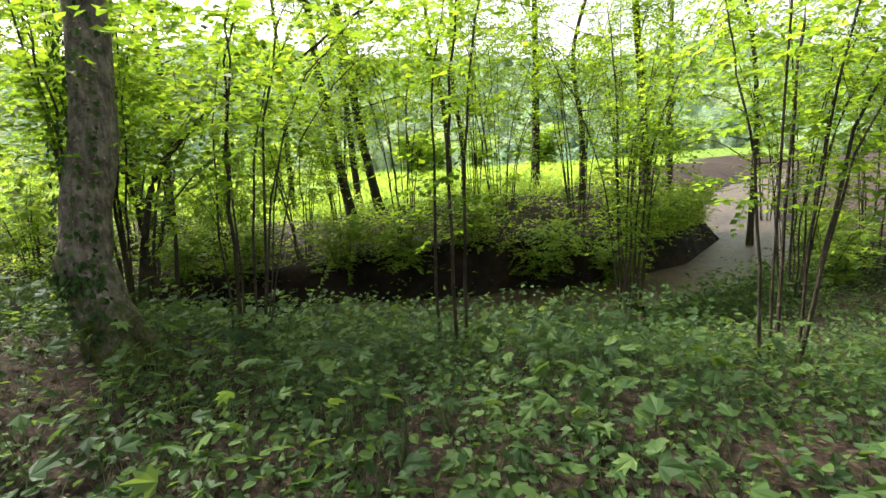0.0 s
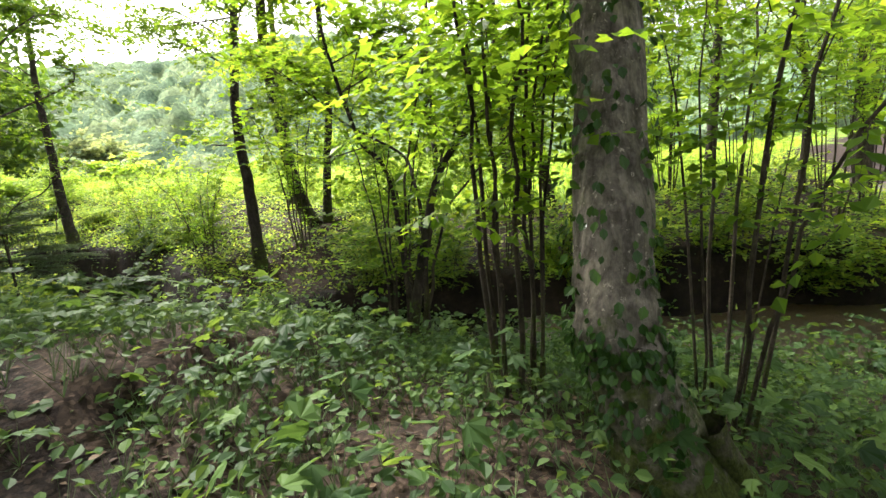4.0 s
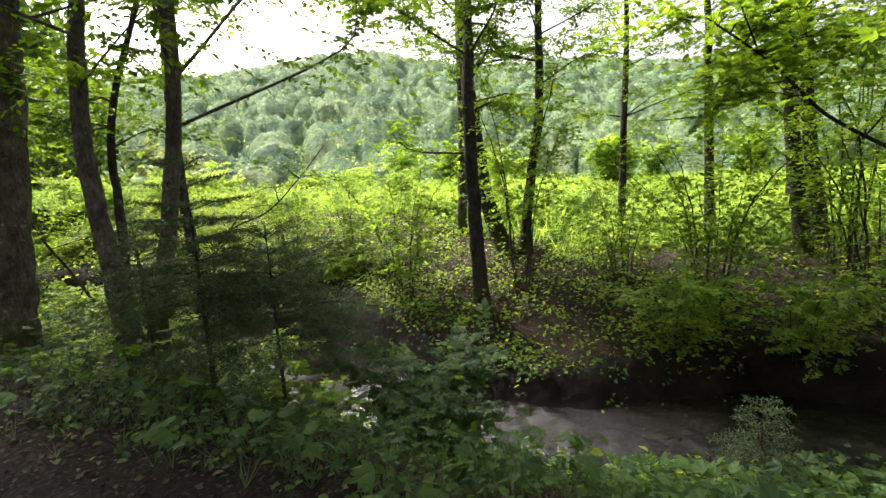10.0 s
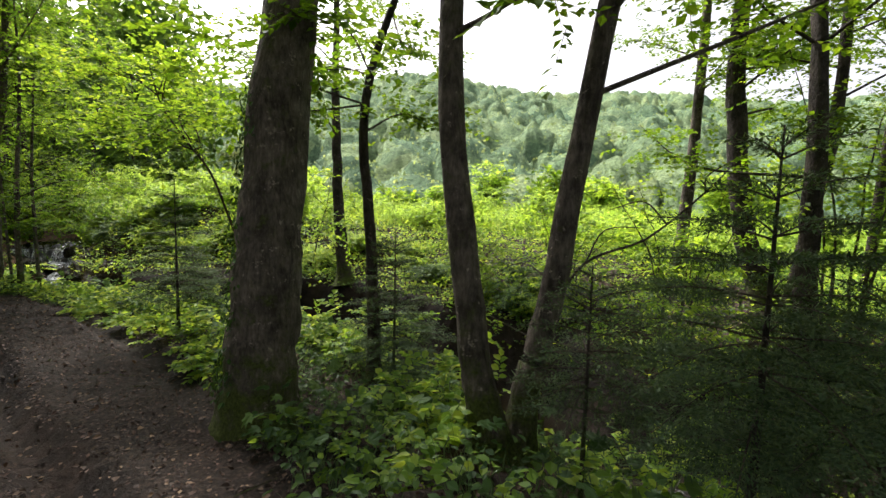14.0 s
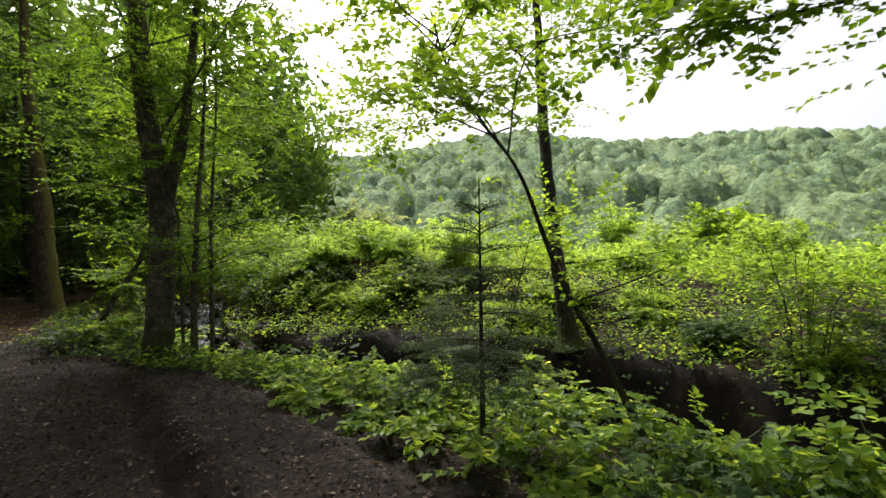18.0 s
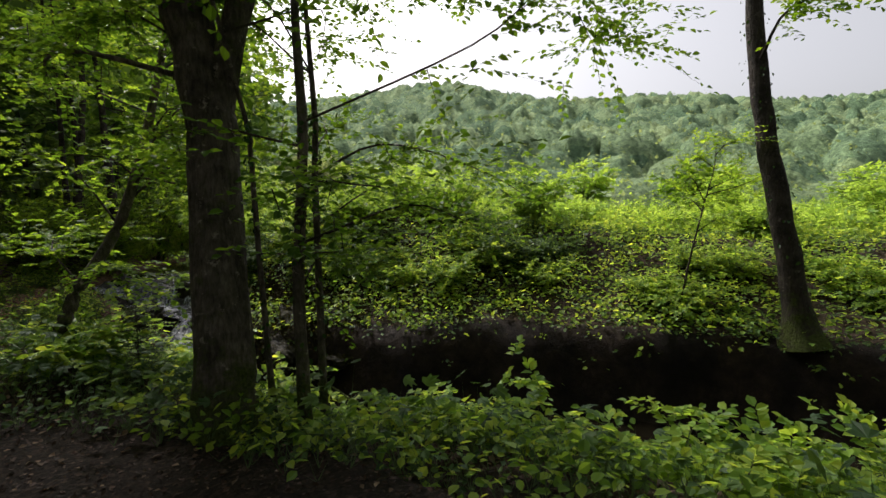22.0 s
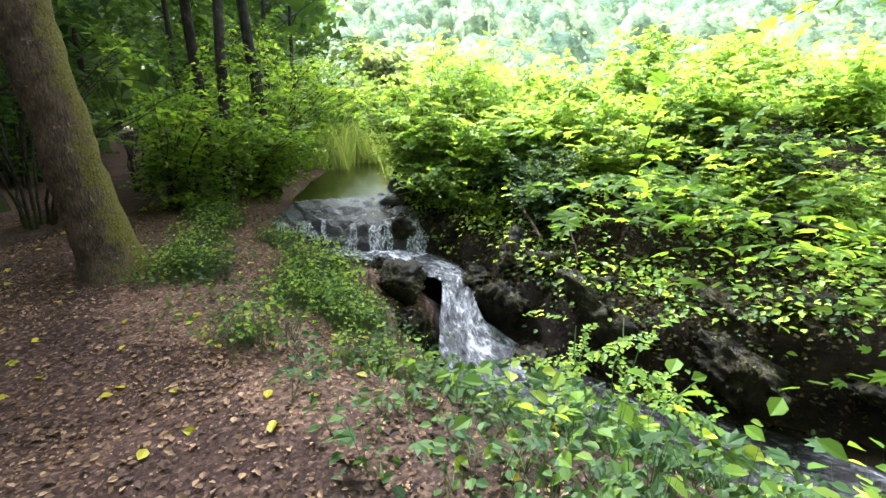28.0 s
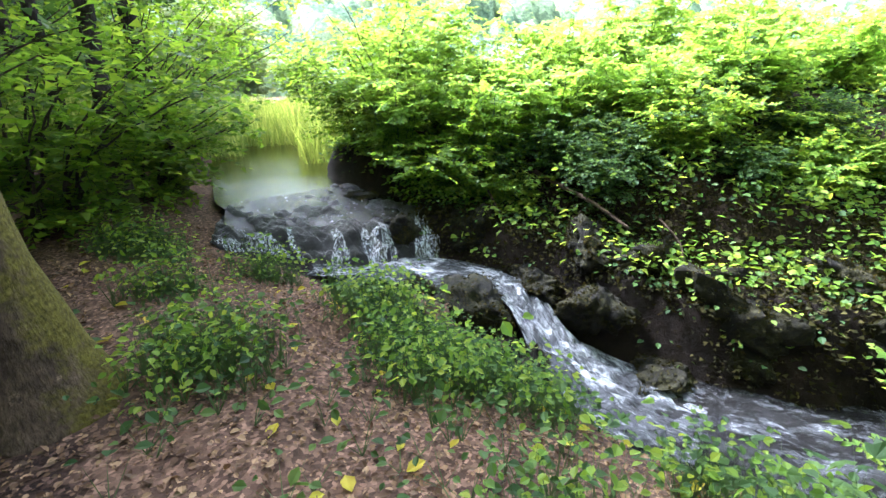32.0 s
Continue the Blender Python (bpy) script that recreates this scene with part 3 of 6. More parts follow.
    zone[(Y > 75) & (rise > 0.8)] = 3
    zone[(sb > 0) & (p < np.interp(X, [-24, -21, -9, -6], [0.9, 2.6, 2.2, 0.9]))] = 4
    if near_track.any():
        zone[wet] = 2
    return z, zone, dict(a=a, sb=sb, p=p, sp=sp, w=w, half=half, top=top)


def ground_z(x, y):
    return land(np.column_stack([np.atleast_1d(x), np.atleast_1d(y)]))[0]


def spread(a, b, fine, reach, grow=1.18):
    mid = np.arange(a, b + fine, fine)
    out, s = [], fine
    while sum(out) < reach:
        s *= grow
        out.append(s)
    o = np.cumsum(out)
    return np.concatenate([(a - o)[::-1], mid, b + o])


gx, gy = spread(-31, 15, 0.13, 1400, 1.16), spread(-1, 28, 0.13, 1400, 1.16)
GX, GY = np.meshgrid(gx, gy, indexing="xy")
gxy = np.column_stack([GX.ravel(), GY.ravel()])
gz, gzone, ginfo = land(gxy)
nx, ny = len(gx), len(gy)
ii, jj = np.meshgrid(np.arange(ny - 1), np.arange(nx - 1), indexing="ij")
gq = np.stack([ii * nx + jj, ii * nx + jj + 1, (ii + 1) * nx + jj + 1, (ii + 1) * nx + jj], -1).reshape(-1, 4)
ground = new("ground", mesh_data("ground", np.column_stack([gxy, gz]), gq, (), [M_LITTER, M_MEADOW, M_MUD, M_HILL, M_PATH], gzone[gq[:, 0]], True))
tagged(ground, "dark woodland soil with leaf litter, rising to a green meadow and hill", "ground", kind="structure")

# ---- the brook's water ----
def ribbon(rows, across=9, per=0.14, ripple=0.012, torn=0.0):
    """A strip of water along rows of x, y, level, half width."""
    rows = np.asarray(rows, float)
    L = np.concatenate([[0], np.cumsum(np.hypot(*np.diff(rows[:, :2], axis=0).T))])
    n = max(4, int(L[-1] / per))
    s = np.interp(np.linspace(0, L[-1], n), L, np.arange(len(rows)))
    i = np.minimum(s.astype(int), len(rows) - 2)
    P = rows[i] + (s - i)[:, None] * (rows[i + 1] - rows[i])
    k = np.ones(5) / 5
    for c in range(2):
        P[2:-2, c] = np.convolve(P[:, c], k, "valid")
    d = unit(np.gradient(P[:, :2], axis=0))
    nrm = np.column_stack([-d[:, 1], d[:, 0]])
    t = np.linspace(-1, 1, across)
    XY = P[:, None, :2] + nrm[:, None] * (P[:, 3:4] * t[None])[..., None]
    Z = P[:, 2:3] + ripple * wob(XY[..., 0] * 3, XY[..., 1] * 3, 2.2)
    if torn:
        s_ = np.cumsum(np.concatenate([[0], np.hypot(*np.diff(P[:, :2], axis=0).T)]))[:, None]
        Z = Z + torn * (np.abs(wob(s_ * 3.1, t[None] * P[:, 3:4] * 9, 2.6)) - 0.4 + 0.5 * wob(s_ * 7, t[None] * P[:, 3:4] * 23, 2.9, 4.0)) * (1 - t[None] ** 4)
    V = np.concatenate([XY, Z[..., None]], -1).reshape(-1, 3)
    a, b = np.meshgrid(np.arange(n - 1), np.arange(across - 1), indexing="ij")
    Q = np.stack([a * across + b, a * across + b + 1, (a + 1) * across + b + 1, (a + 1) * across + b], -1).reshape(-1, 4)
    along_m = np.repeat(np.linspace(0, L[-1], n), across)
    across_m = (P[:, 3:4] * t[None]).ravel()
    return V, Q, np.column_stack([along_m, across_m])


def water(name, rows, mat, label, **kw):
    V, Q, UV = ribbon(rows, **kw)
    me = mesh_data(name, V, Q, (), [mat], None, True)
    me.uv_layers.new(name="current").data.foreach_set("uv", UV[Q.ravel()].astype(np.float32).ravel())
    return tagged(new(name, me), label, "water", kind="structure")


wide = BROOK[:, :4] * [1, 1, 1, 1.3]
water("water", wide[:5] * [1, 1, 1, 0.7], M_SHALLOW, "shallow brown water running over gravel")
water("water", wide[4:7], M_SHALLOW, "calm brown brook water reflecting the trees")
water("water", wide[6:11], M_RIFFLE, "shallow rippled brook water with white glints", across=44, per=0.05, ripple=0.02, torn=0.035)
water("water", wide[10:18], M_WATER, "dark slow brook water under the cut bank", ripple=0.02)
water("water", np.vstack([[-27.15, 25.5, 0.05, 1.1], [-27.25, 26.05, 0.27, 1.2], wide[23:]]) + [0, 0, 0.02, 0], M_WATER, "still brown pool above the little waterfall", ripple=0.003)
water("water", [(-20.5, 19.35, -0.96, 0.6), (-22.0, 19.95, -0.94, 0.95), (-23.1, 20.6, -0.93, 1.0), (-23.9, 21.2, -0.92, 0.95), (-24.35, 21.75, -0.9, 0.7)], M_CHURN, "churned dark water with torn foam below the chute", across=40, per=0.04, ripple=0.02, torn=0.035)
water("water", [(-24.0, 21.35, -0.915, 0.55), (-24.4, 21.8, -0.87, 0.6), (-24.68, 22.2, -0.8, 0.5), (-24.85, 22.5, -0.66, 0.32), (-24.9, 22.75, -0.53, 0.26), (-24.93, 23.05, -0.42, 0.24), (-24.98, 23.35, -0.31, 0.25), (-25.25, 23.6, -0.27, 0.32)], M_FOAM, "white water tumbling down a narrow rock chute", across=26, per=0.025, ripple=0.03, torn=0.07)
water("water", [(-25.15, 23.5, -0.27, 0.36), (-25.6, 23.8, -0.25, 0.46), (-26.3, 24.2, -0.22, 0.45), (-27.2, 24.5, -0.22, 0.36), (-28.0, 24.62, -0.2, 0.25)], M_FOAM, "foaming water on the shelf below the fall", across=22, per=0.03, ripple=0.02, torn=0.03)

# ---- trees ----
def tree(name, label, trunk, r, height, mat, leafmat, limbs=10, crown=(0.45, 2.2), leaf=0.07, spray_n=10, shape=SIMPLE, flare=1.5, seed=0, forks=(), boughs=(), group="", spray_len=0.55, sides=12, low=None):
    """A tree: trunk through the given points, carried on to its height, with limbs and leafy twigs.
    crown: the share of the height at which it starts, and its reach in metres."""
    global rng
    rng = np.random.default_rng(seed + 100)
    P = np.asarray(trunk, float)
    base = P[0].copy()
    base[2] = ground_z(base[0], base[1])[0] - 0.08
    d = P[-1] - P[-2]
    d = d / max(d[2], 0.3)
    d[:2] *= 0.6
    topz = base[2] + height
    if P[-1][2] < topz - 0.5:
        h = topz - P[-1][2]
        side = rng.normal(0, 0.05 * h, 2)
        P = np.vstack([P, P[-1] + d * h * 0.5 + [*side, 0], P[-1] + d * h + [*(side * 0.4), 0]])
    P[0] = base
    C = curve_points(P, 26)
    C[3:, :2] += rng.normal(0, min(0.012, 0.05 * r), (23, 2))
    hgt = np.clip((C[:, 2] - base[2]) / height, 0, 1)
    rad = r * (1 - 0.8 * hgt) * (1 + (flare - 1) * np.exp(-(C[:, 2] - base[2]) / 0.22))
    root = new(name)
    root.location = base
    tb = Buf()
    fine = curve_points(C, 42)
    tube(tb, fine - base, np.interp(np.linspace(0, 1, 42), np.linspace(0, 1, 26), rad), sides, 0.035, True)
    leaves, tw = Buf(), Buf()
    arms = []
    for k in range(limbs):
        h = rng.uniform(crown[0], 0.97)
        if low and k < low:
            h = rng.uniform(crown[0] * 0.55, crown[0])
        i = int(np.argmin(np.abs(hgt - h)))
        o = C[i]
        ang = k * 2.4 + rng.uniform(-0.5, 0.5)
        reach = crown[1] * rng.uniform(0.55, 1.1) * (1.15 - 0.5 * max(0, (h - 0.6) / 0.4))
        e = o + [reach * math.cos(ang), reach * math.sin(ang), reach * rng.uniform(-0.05, 0.55)]
        m = (o + e) / 2 + rng.normal(0, 0.14 * reach, 3) + [0, 0, 0.12 * reach]
        A = curve_points([o, m, e], 9)
        arms.append(A)
        lb = Buf()
        tube(lb, A - base, np.linspace(max(0.01, min(0.028, rad[i] * 0.28)), 0.003, 9), 5)
        part("limb", lb.data("limb", [M_TWIG if r < 0.1 else mat], True), root)
    for F in forks:
        F = np.asarray(F, float)
        A = curve_points(F, 14)
        arms.append(A)
        fb = Buf()
        tube(fb, A - base, np.linspace(r * 0.6, r * 0.12, 14), 9, 0.03)
        part("limb", fb.data("limb", [mat], True), root)
    for F in boughs:
        A = curve_points(np.asarray(F, float), 14)
        arms.append(A)
        fb = Buf()
        tube(fb, A - base, np.linspace(0.013, 0.003, 14), 6, 0.03)
        part("bough", fb.data("bough", [M_TWIG], True), root)
    for k_, A in enumerate(arms):
        n = rng.poisson(spray_n * 2.0) + 2
        if k_ >= len(arms) - len(boughs):
            n *= 2
        s = rng.uniform(0.3, 1.0, n)
        O = np.stack([np.interp(s, np.linspace(0, 1, len(A)), A[:, c]) for c in range(3)], 1)
        dirn = unit(A[-1] - A[0])
        D = dirn * 0.5 + np.column_stack([rng.normal(0, 0.8, (n, 2)), rng.normal(0.02, 0.25, n)])
        D = unit(D)
        L = spray_len * rng.uniform(0.5, 1.4, n)
        sprays(leaves, tw, O - base, D, spray_len, 11, leaf, shape, org=base)
        # side twigs fan out from the tips
        E = O + D * L[:, None]
        D2 = unit(D + np.column_stack([rng.normal(0, 0.7, (n, 2)), rng.normal(-0.05, 0.2, n)]))
        sprays(leaves, tw, E - base, D2, spray_len * 0.8, 9, leaf, shape, org=base)
    part("trunk", tb.data("trunk", [mat], True), root)
    if leaves.n:
        tagged(part("crown", leaves.data("crown", [leafmat]), root), kind="stuff")
        tagged(part("fine_branching", tw.data("fine_branching", [M_TWIG]), root), kind="stuff")
    return tagged(root, label, "tree", group)


def shrub(name, label, base, stems, spread_m, height, leafmat, leaf=0.085, spray_n=14, seed=0, r=0.022, shape=SIMPLE, lean=(0, 0), bare=0.25, mat=None, group="", spray_len=0.5):
    """Many arching stems from one stool, leafy above."""
    global rng
    rng = np.random.default_rng(seed + 500)
    b = np.array([base[0], base[1], ground_z(base[0], base[1])[0] - 0.05])
    root = new(name)
    root.location = b
    leaves, tw = Buf(), Buf()
    for k in range(stems):
        ang = k * 2.4 + rng.uniform(-0.4, 0.4)
        out = spread_m * rng.uniform(0.35, 1.1)
        h = height * rng.uniform(0.65, 1.1)
        o = np.array([0.16 * math.cos(ang), 0.16 * math.sin(ang), 0])
        e = np.array([out * math.cos(ang) + lean[0], out * math.sin(ang) + lean[1], h])
        m = o + (e - o) * 0.5 + [-0.22 * (e[0] - o[0]), -0.22 * (e[1] - o[1]), 0.08 * h]
        A = curve_points([o, m, e], 14)
        A[2:] += rng.normal(0, 0.015, (12, 3))
        rr = r * rng.uniform(0.6, 1.25)
        sb = Buf()
        if rr < 0.014:
            tube(sb, A[::2], np.linspace(rr, 0.004, 7), 4)
        else:
            tube(sb, A, np.linspace(rr, 0.005, 14), 6, 0.03)
        part("stem", sb.data("stem", [mat or M_TWIG], True), root)
        n = rng.poisson(spray_n * 2.1) + 2
        s = rng.uniform(bare, 1.0, n)
        O = np.stack([np.interp(s, np.linspace(0, 1, 14), A[:, c]) for c in range(3)], 1)
        D = unit(np.column_stack([rng.normal(0, 1, (n, 2)), rng.normal(0.1, 0.28, n)]) + [0.3 * math.cos(ang), 0.3 * math.sin(ang), 0])
        sprays(leaves, tw, O, D, spray_len, 11, leaf, shape, org=b)
        E = O + D * (spray_len * rng.uniform(0.5, 1.2, n))[:, None]
        D2 = unit(D + np.column_stack([rng.normal(0, 0.7, (n, 2)), rng.normal(-0.05, 0.2, n)]))
        sprays(leaves, tw, E, D2, spray_len * 0.8, 9, leaf, shape, org=b)
    tagged(part("foliage", leaves.data("foliage", [leafmat]), root), kind="stuff")
    tagged(part("fine_branching", tw.data("fine_branching", [M_TWIG]), root), kind="stuff")
    return tagged(root, label, "shrub", group)


def spruce(name, label, base, height, width, seed=0, start=0.25, lean=(0, 0), density=1.0):
    """A young spruce: straight stem, tiers of flat boughs that fork into side twigs, all set with short needles."""
    global rng
    rng = np.random.default_rng(seed + 900)
    b = np.array([base[0], base[1], ground_z(base[0], base[1])[0] - 0.04])
    root = new(name)
    root.location = b
    sb, nb, tw = Buf(), Buf(), Buf()
    A = curve_points([(0, 0, 0), (lean[0] * 0.4, lean[1] * 0.4, height * 0.5), (lean[0], lean[1], height)], 12)
    tube(sb, A, np.linspace(0.024 * height / 2, 0.004, 12), 7, 0.03)
    part("stem", sb.data("stem", [M_BARK_DARK], True), root)

    def needled(o, d, length):
        n = max(6, int(length / 0.0085 * density))
        u = np.linspace(0.02, 1, n)
        p = o + d * (length * u)[:, None] - np.array([0, 0, 1.0]) * (0.06 * length * u**2)[:, None]
        th = np.arange(n) * 2.4
        s1 = unit(np.cross(d, [0, 0, 1.0]))
        s2 = np.cross(s1, d)
        axn = d * 0.75 + s1 * np.cos(th)[:, None] + s2 * (0.65 * np.sin(th))[:, None] + rng.normal(0, 0.15, (n, 3))
        scatter(nb, NEEDLES, p, axn, s2 + rng.normal(0, 0.4, (n, 3)), rng.uniform(0.032, 0.05, n))

    h = start * height
    while h < height * 0.96:
        f = 1 - (h - start * height) / (height * (1 - start))
        c0 = np.array([np.interp(h, A[:, 2], A[:, k]) for k in range(3)])
        count = rng.integers(4, 7)
        turn = rng.uniform(0, 6.28)
        for k in range(count):
            c = c0 + [0, 0, rng.uniform(-0.03, 0.03)]
            ang = turn + k * 6.28 / count + rng.uniform(-0.25, 0.25)
            L = width * (0.14 + 0.86 * min(1.0, 1.15 * f) ** 0.85) * rng.uniform(0.75, 1.12)
            e = c + [L * math.cos(ang), L * math.sin(ang), L * (-0.14 + 0.6 * (1 - f) ** 1.5)]
            B = curve_points([c, (c + e) / 2 + [0, 0, 0.06 * L], e], 7)
            tw = Buf()
            tube(tw, B, np.linspace(0.006, 0.002, 7), 4)
            part("bough", tw.data("bough", [M_TWIG], True), root)
            d = unit(e - c)
            sd = unit(np.cross(d, [0, 0, 1.0]))
            needled(c + (e - c) * 0.25, d, L * 0.8)
            m = max(2, int(L / 0.068))
            for q in range(m):
                s = 0.18 + 0.78 * (q + 0.5) / m
                o = c + (e - c) * s + [0, 0, 0.06 * L * 4 * s * (1 - s)]
                for sg in (1, -1):
                    tl = (L * 0.4 * (1.08 - s) + 0.035) * rng.uniform(0.75, 1.2)
                    td = unit(d * 0.85 + sd * sg + [0, 0, rng.normal(-0.06, 0.1)])
                    needled(o, td, tl)
                    if tl > 0.16:
                        for w in (0.4, 0.65):
                            needled(o + td * tl * w, unit(td + d * 0.5 * rng.choice([-1, 1]) + [0, 0, -0.05]), tl * 0.35)
        h += rng.uniform(0.12, 0.165) * max(0.65, height / 2)
    needled(np.array([A[-2][0], A[-2][1], A[-2][2]]), unit(A[-1] - A[-2]), height * 0.09)
    tagged(part("needles", nb.data("needles", [M_NEEDLE]), root), kind="stuff")
    return tagged(root, label, "tree", "young spruces")


def ivy_on(tree_root, P, r, n, seed, size=0.06, arc=(0, 6.28)):
    """Ivy leaves climbing a trunk along P."""
    global rng
    rng = np.random.default_rng(seed)
    base = np.array(tree_root.location)
    A = curve_points(P, 30)
    A[0, 2] = base[2] + 0.05
    s = rng.uniform(0, 1, n)
    c = np.stack([np.interp(s, np.linspace(0, 1, 30), A[:, k]) for k in range(3)], 1)
    th = rng.uniform(arc[0], arc[1], n)
    out = np.column_stack([np.cos(th), np.sin(th), np.zeros(n)])
    b = Buf()
    scatter(b, LEAF, c + out * (r * rng.uniform(0.9, 1.25, n))[:, None] - base, np.column_stack([rng.normal(0, 0.4, (n, 2)), -np.ones(n)]) + out * 0.3, out + rng.normal(0, 0.3, (n, 3)), size * rng.uniform(0.6, 1.3, n))
    part("ivy", b.data("ivy", [M_IVY]), tree_root, "dark glossy ivy climbing the bark")


BIG = [(-1.2, 4.75, 0.3), (-1.38, 4.82, 0.9), (-1.4, 4.9, 1.3), (-1.23, 5.26, 3.16)]
t_ = tree("hornbeam_tree", "pale grey leaning hornbeam trunk with ivy and a mossy foot", BIG, 0.2, 11, M_BARK_PALE, M_BEECH, 12, (0.36, 3.2), 0.065, 14, seed=1, flare=1.6)
ivy_on(t_, BIG, 0.19, 800, 5, 0.05, arc=(2.4, 5.6))
rb = Buf()
tube(rb, curve_points([(0.1, -0.1, 0.42), (0.22, -0.1, 0.2), (0.36, -0.14, 0.02), (0.5, -0.2, -0.08)], 10), np.linspace(0.07, 0.05, 10), 8, 0.05)
part("root", rb.data("root", [M_BARK], True), t_, "mossy buttress root")
tree("alder_tree", "slim dark alder at the foot of the far bank", [(-6.05, 14.6, -0.5), (-6.08, 14.77, 1.66), (-6.09, 14.8, 3.69)], 0.15, 12, M_BARK_DARK, M_ALDER, 19, (0.24, 2.0), 0.095, 14, seed=2, group="brookside alders")
tree("alder_tree", "leaning dark alder on the far bank", [(-5.12, 17.0, 0.2), (-5.47, 17.2, 1.59), (-5.73, 17.37, 3.63), (-5.8, 17.4, 6.0)], 0.21, 14, M_BARK_DARK, M_ALDER, 19, (0.26, 2.4), 0.095, 12, seed=3, group="brookside alders")
tree("alder_tree", "slim alder beside the leaning one", [(-4.67, 17.13, 0.15), (-4.46, 17.12, 2.16), (-4.20, 17.12, 3.84), (-4.13, 17.12, 6.59)], 0.13, 12, M_BARK_DARK, M_ALDER, 17, (0.26, 2.0), 0.095, 12, seed=4, group="brookside alders")
tree("alder_tree", "pale-barked young alder at the meadow edge", [(-6.04, 18.83, 0.48), (-5.90, 18.81, 3.1), (-5.79, 18.79, 7.11)], 0.14, 12, M_BARK, M_ALDER, 15, (0.34, 2.0), 0.095, 11, seed=5, group="brookside alders")
T3 = [(-10.28, 11.42, 0.5), (-10.2, 11.48, 1.0), (-10.07, 11.53, 1.54), (-9.75, 11.63, 3.56)]
tree("alder_tree", "dark slanting alder with a knotted stem", T3, 0.105, 10, M_BARK, M_ALDER, 20, (0.27, 2.3), 0.095, 12, seed=7, flare=1.7, group="path-side trees")
T1 = [(-11.7, 13.2, 0.0), (-11.83, 13.56, 1.62), (-12.02, 14.08, 3.67)]
t_ = tree("alder_tree", "thin straight dark alder stem with ivy", T1, 0.08, 9, M_BARK_DARK, M_ALDER, 18, (0.24, 1.7), 0.095, 12, seed=8, group="path-side trees")
T2 = [(-10.42, 11.3, 0.5), (-10.55, 11.38, 0.95), (-10.63, 11.44, 1.43), (-10.84, 11.67, 3.47)]
tree("alder_tree", "grey alder trunk with a mossy foot and a burr", T2, 0.115, 11, M_BARK, M_ALDER, 20, (0.25, 2.3), 0.095, 12, seed=9, flare=1.8, group="path-side trees")
BEECH = [(-12.5, 12.0, 0.5), (-12.48, 12.17, 1.4), (-12.43, 12.49, 3.43)]
t_ = tree("beech_tree", "stout rough-barked tree with moss and ivy beside the path", BEECH, 0.32, 15, M_BARK, M_BEECH, 18, (0.22, 3.6), 0.075, 14, seed=10, flare=1.35, group="path-side trees")
ivy_on(t_, BEECH, 0.29, 700, 6, 0.05, arc=(2.4, 4.4))
for q, (P, r) in enumerate([([(1.13, 15.64, -0.05), (0.83, 15.64, 2.21), (0.56, 15.65, 4.86), (0.49, 15.66, 6.12)], 0.16), ([(2.10, 16.34, -0.2), (1.78, 16.32, 2.19), (1.51, 16.31, 4.99)], 0.16),
                            ([(1.58, 19.68, 0.09), (1.50, 19.68, 3.21), (1.34, 19.70, 7.48)], 0.15), ([(-1.04, 19.98, -0.16), (-0.94, 19.97, 3.34), (-0.81, 19.96, 7.61)], 0.12),
                            ([(9.08, 19.18, 0.3), (9.28, 19.18, 4)], 0.2), ([(13.12, 17.23, 0.3), (12.92, 17.22, 4)], 0.22), ([(16.62, 20.23, 0.3), (16.72, 20.23, 4)], 0.2), ([(6.06, 22.14, 0.3), (6.06, 22.14, 4)], 0.16), ([(19.16, 12.27, 0.3), (19.46, 12.27, 4)], 0.2), ([(12.70, 6.82, 0), (13.00, 6.92, 4)], 0.15)]):
    tree("alder_tree", "straight dark alder standing in the bright undergrowth", P, r, 13, M_BARK_DARK, M_ALDER, 18, (0.19, 2.4), 0.095, 12, seed=20 + q, group="meadow-edge alders", shape=SLIP)
FART = [(-14.0, 20.1, 0.3), (-14.2, 20.25, 1.64), (-14.4, 20.6, 3.68), (-14.5, 20.8, 6.0)]
t_ = tree("alder_tree", "dark leaning tree rooted on the brink of the far bank", FART, 0.17, 11, M_BARK_DARK, M_ALDER, 14, (0.36, 2.6), 0.09, 9, seed=31, flare=2.0)
ivy_on(t_, FART, 0.16, 160, 8, 0.05)
tree("beech_tree", "dark twin-stemmed beech at the path's edge", [(-20.45, 16.8, 0.4), (-20.5, 16.88, 0.86), (-20.62, 17.03, 2.8), (-20.85, 17.0, 4.0), (-21.1, 17.0, 6.0)], 0.225, 13, M_BARK, M_BEECH, 22, (0.3, 3.9), 0.07, 13, shape=LEAF, seed=32, flare=1.35,
     boughs=[[(-20.6, 17.0, 3.6), (-19.53, 16.3, 4.0), (-18.85, 16.86, 3.75), (-17.93, 17.59, 4.0), (-16.91, 18.3, 4.3)], [(-20.4, 17.05, 4.0), (-19.24, 16.5, 4.2), (-18.46, 17.17, 4.25), (-17.42, 18.06, 4.0), (-17.3, 18.4, 3.7)],
             [(-20.58, 17.04, 2.05), (-20.74, 17.36, 2.32), (-21.17, 17.86, 2.49), (-21.75, 18.24, 2.72)], [(-20.6, 17.0, 3.2), (-21.5, 17.2, 3.7), (-22.3, 17.7, 3.7)]],
     forks=[[(-20.6, 17.02, 2.6), (-20.42, 17.05, 3.4), (-20.25, 17.1, 4.1), (-20.0, 17.1, 6.2), (-19.8, 17.1, 8.5)]], low=2)
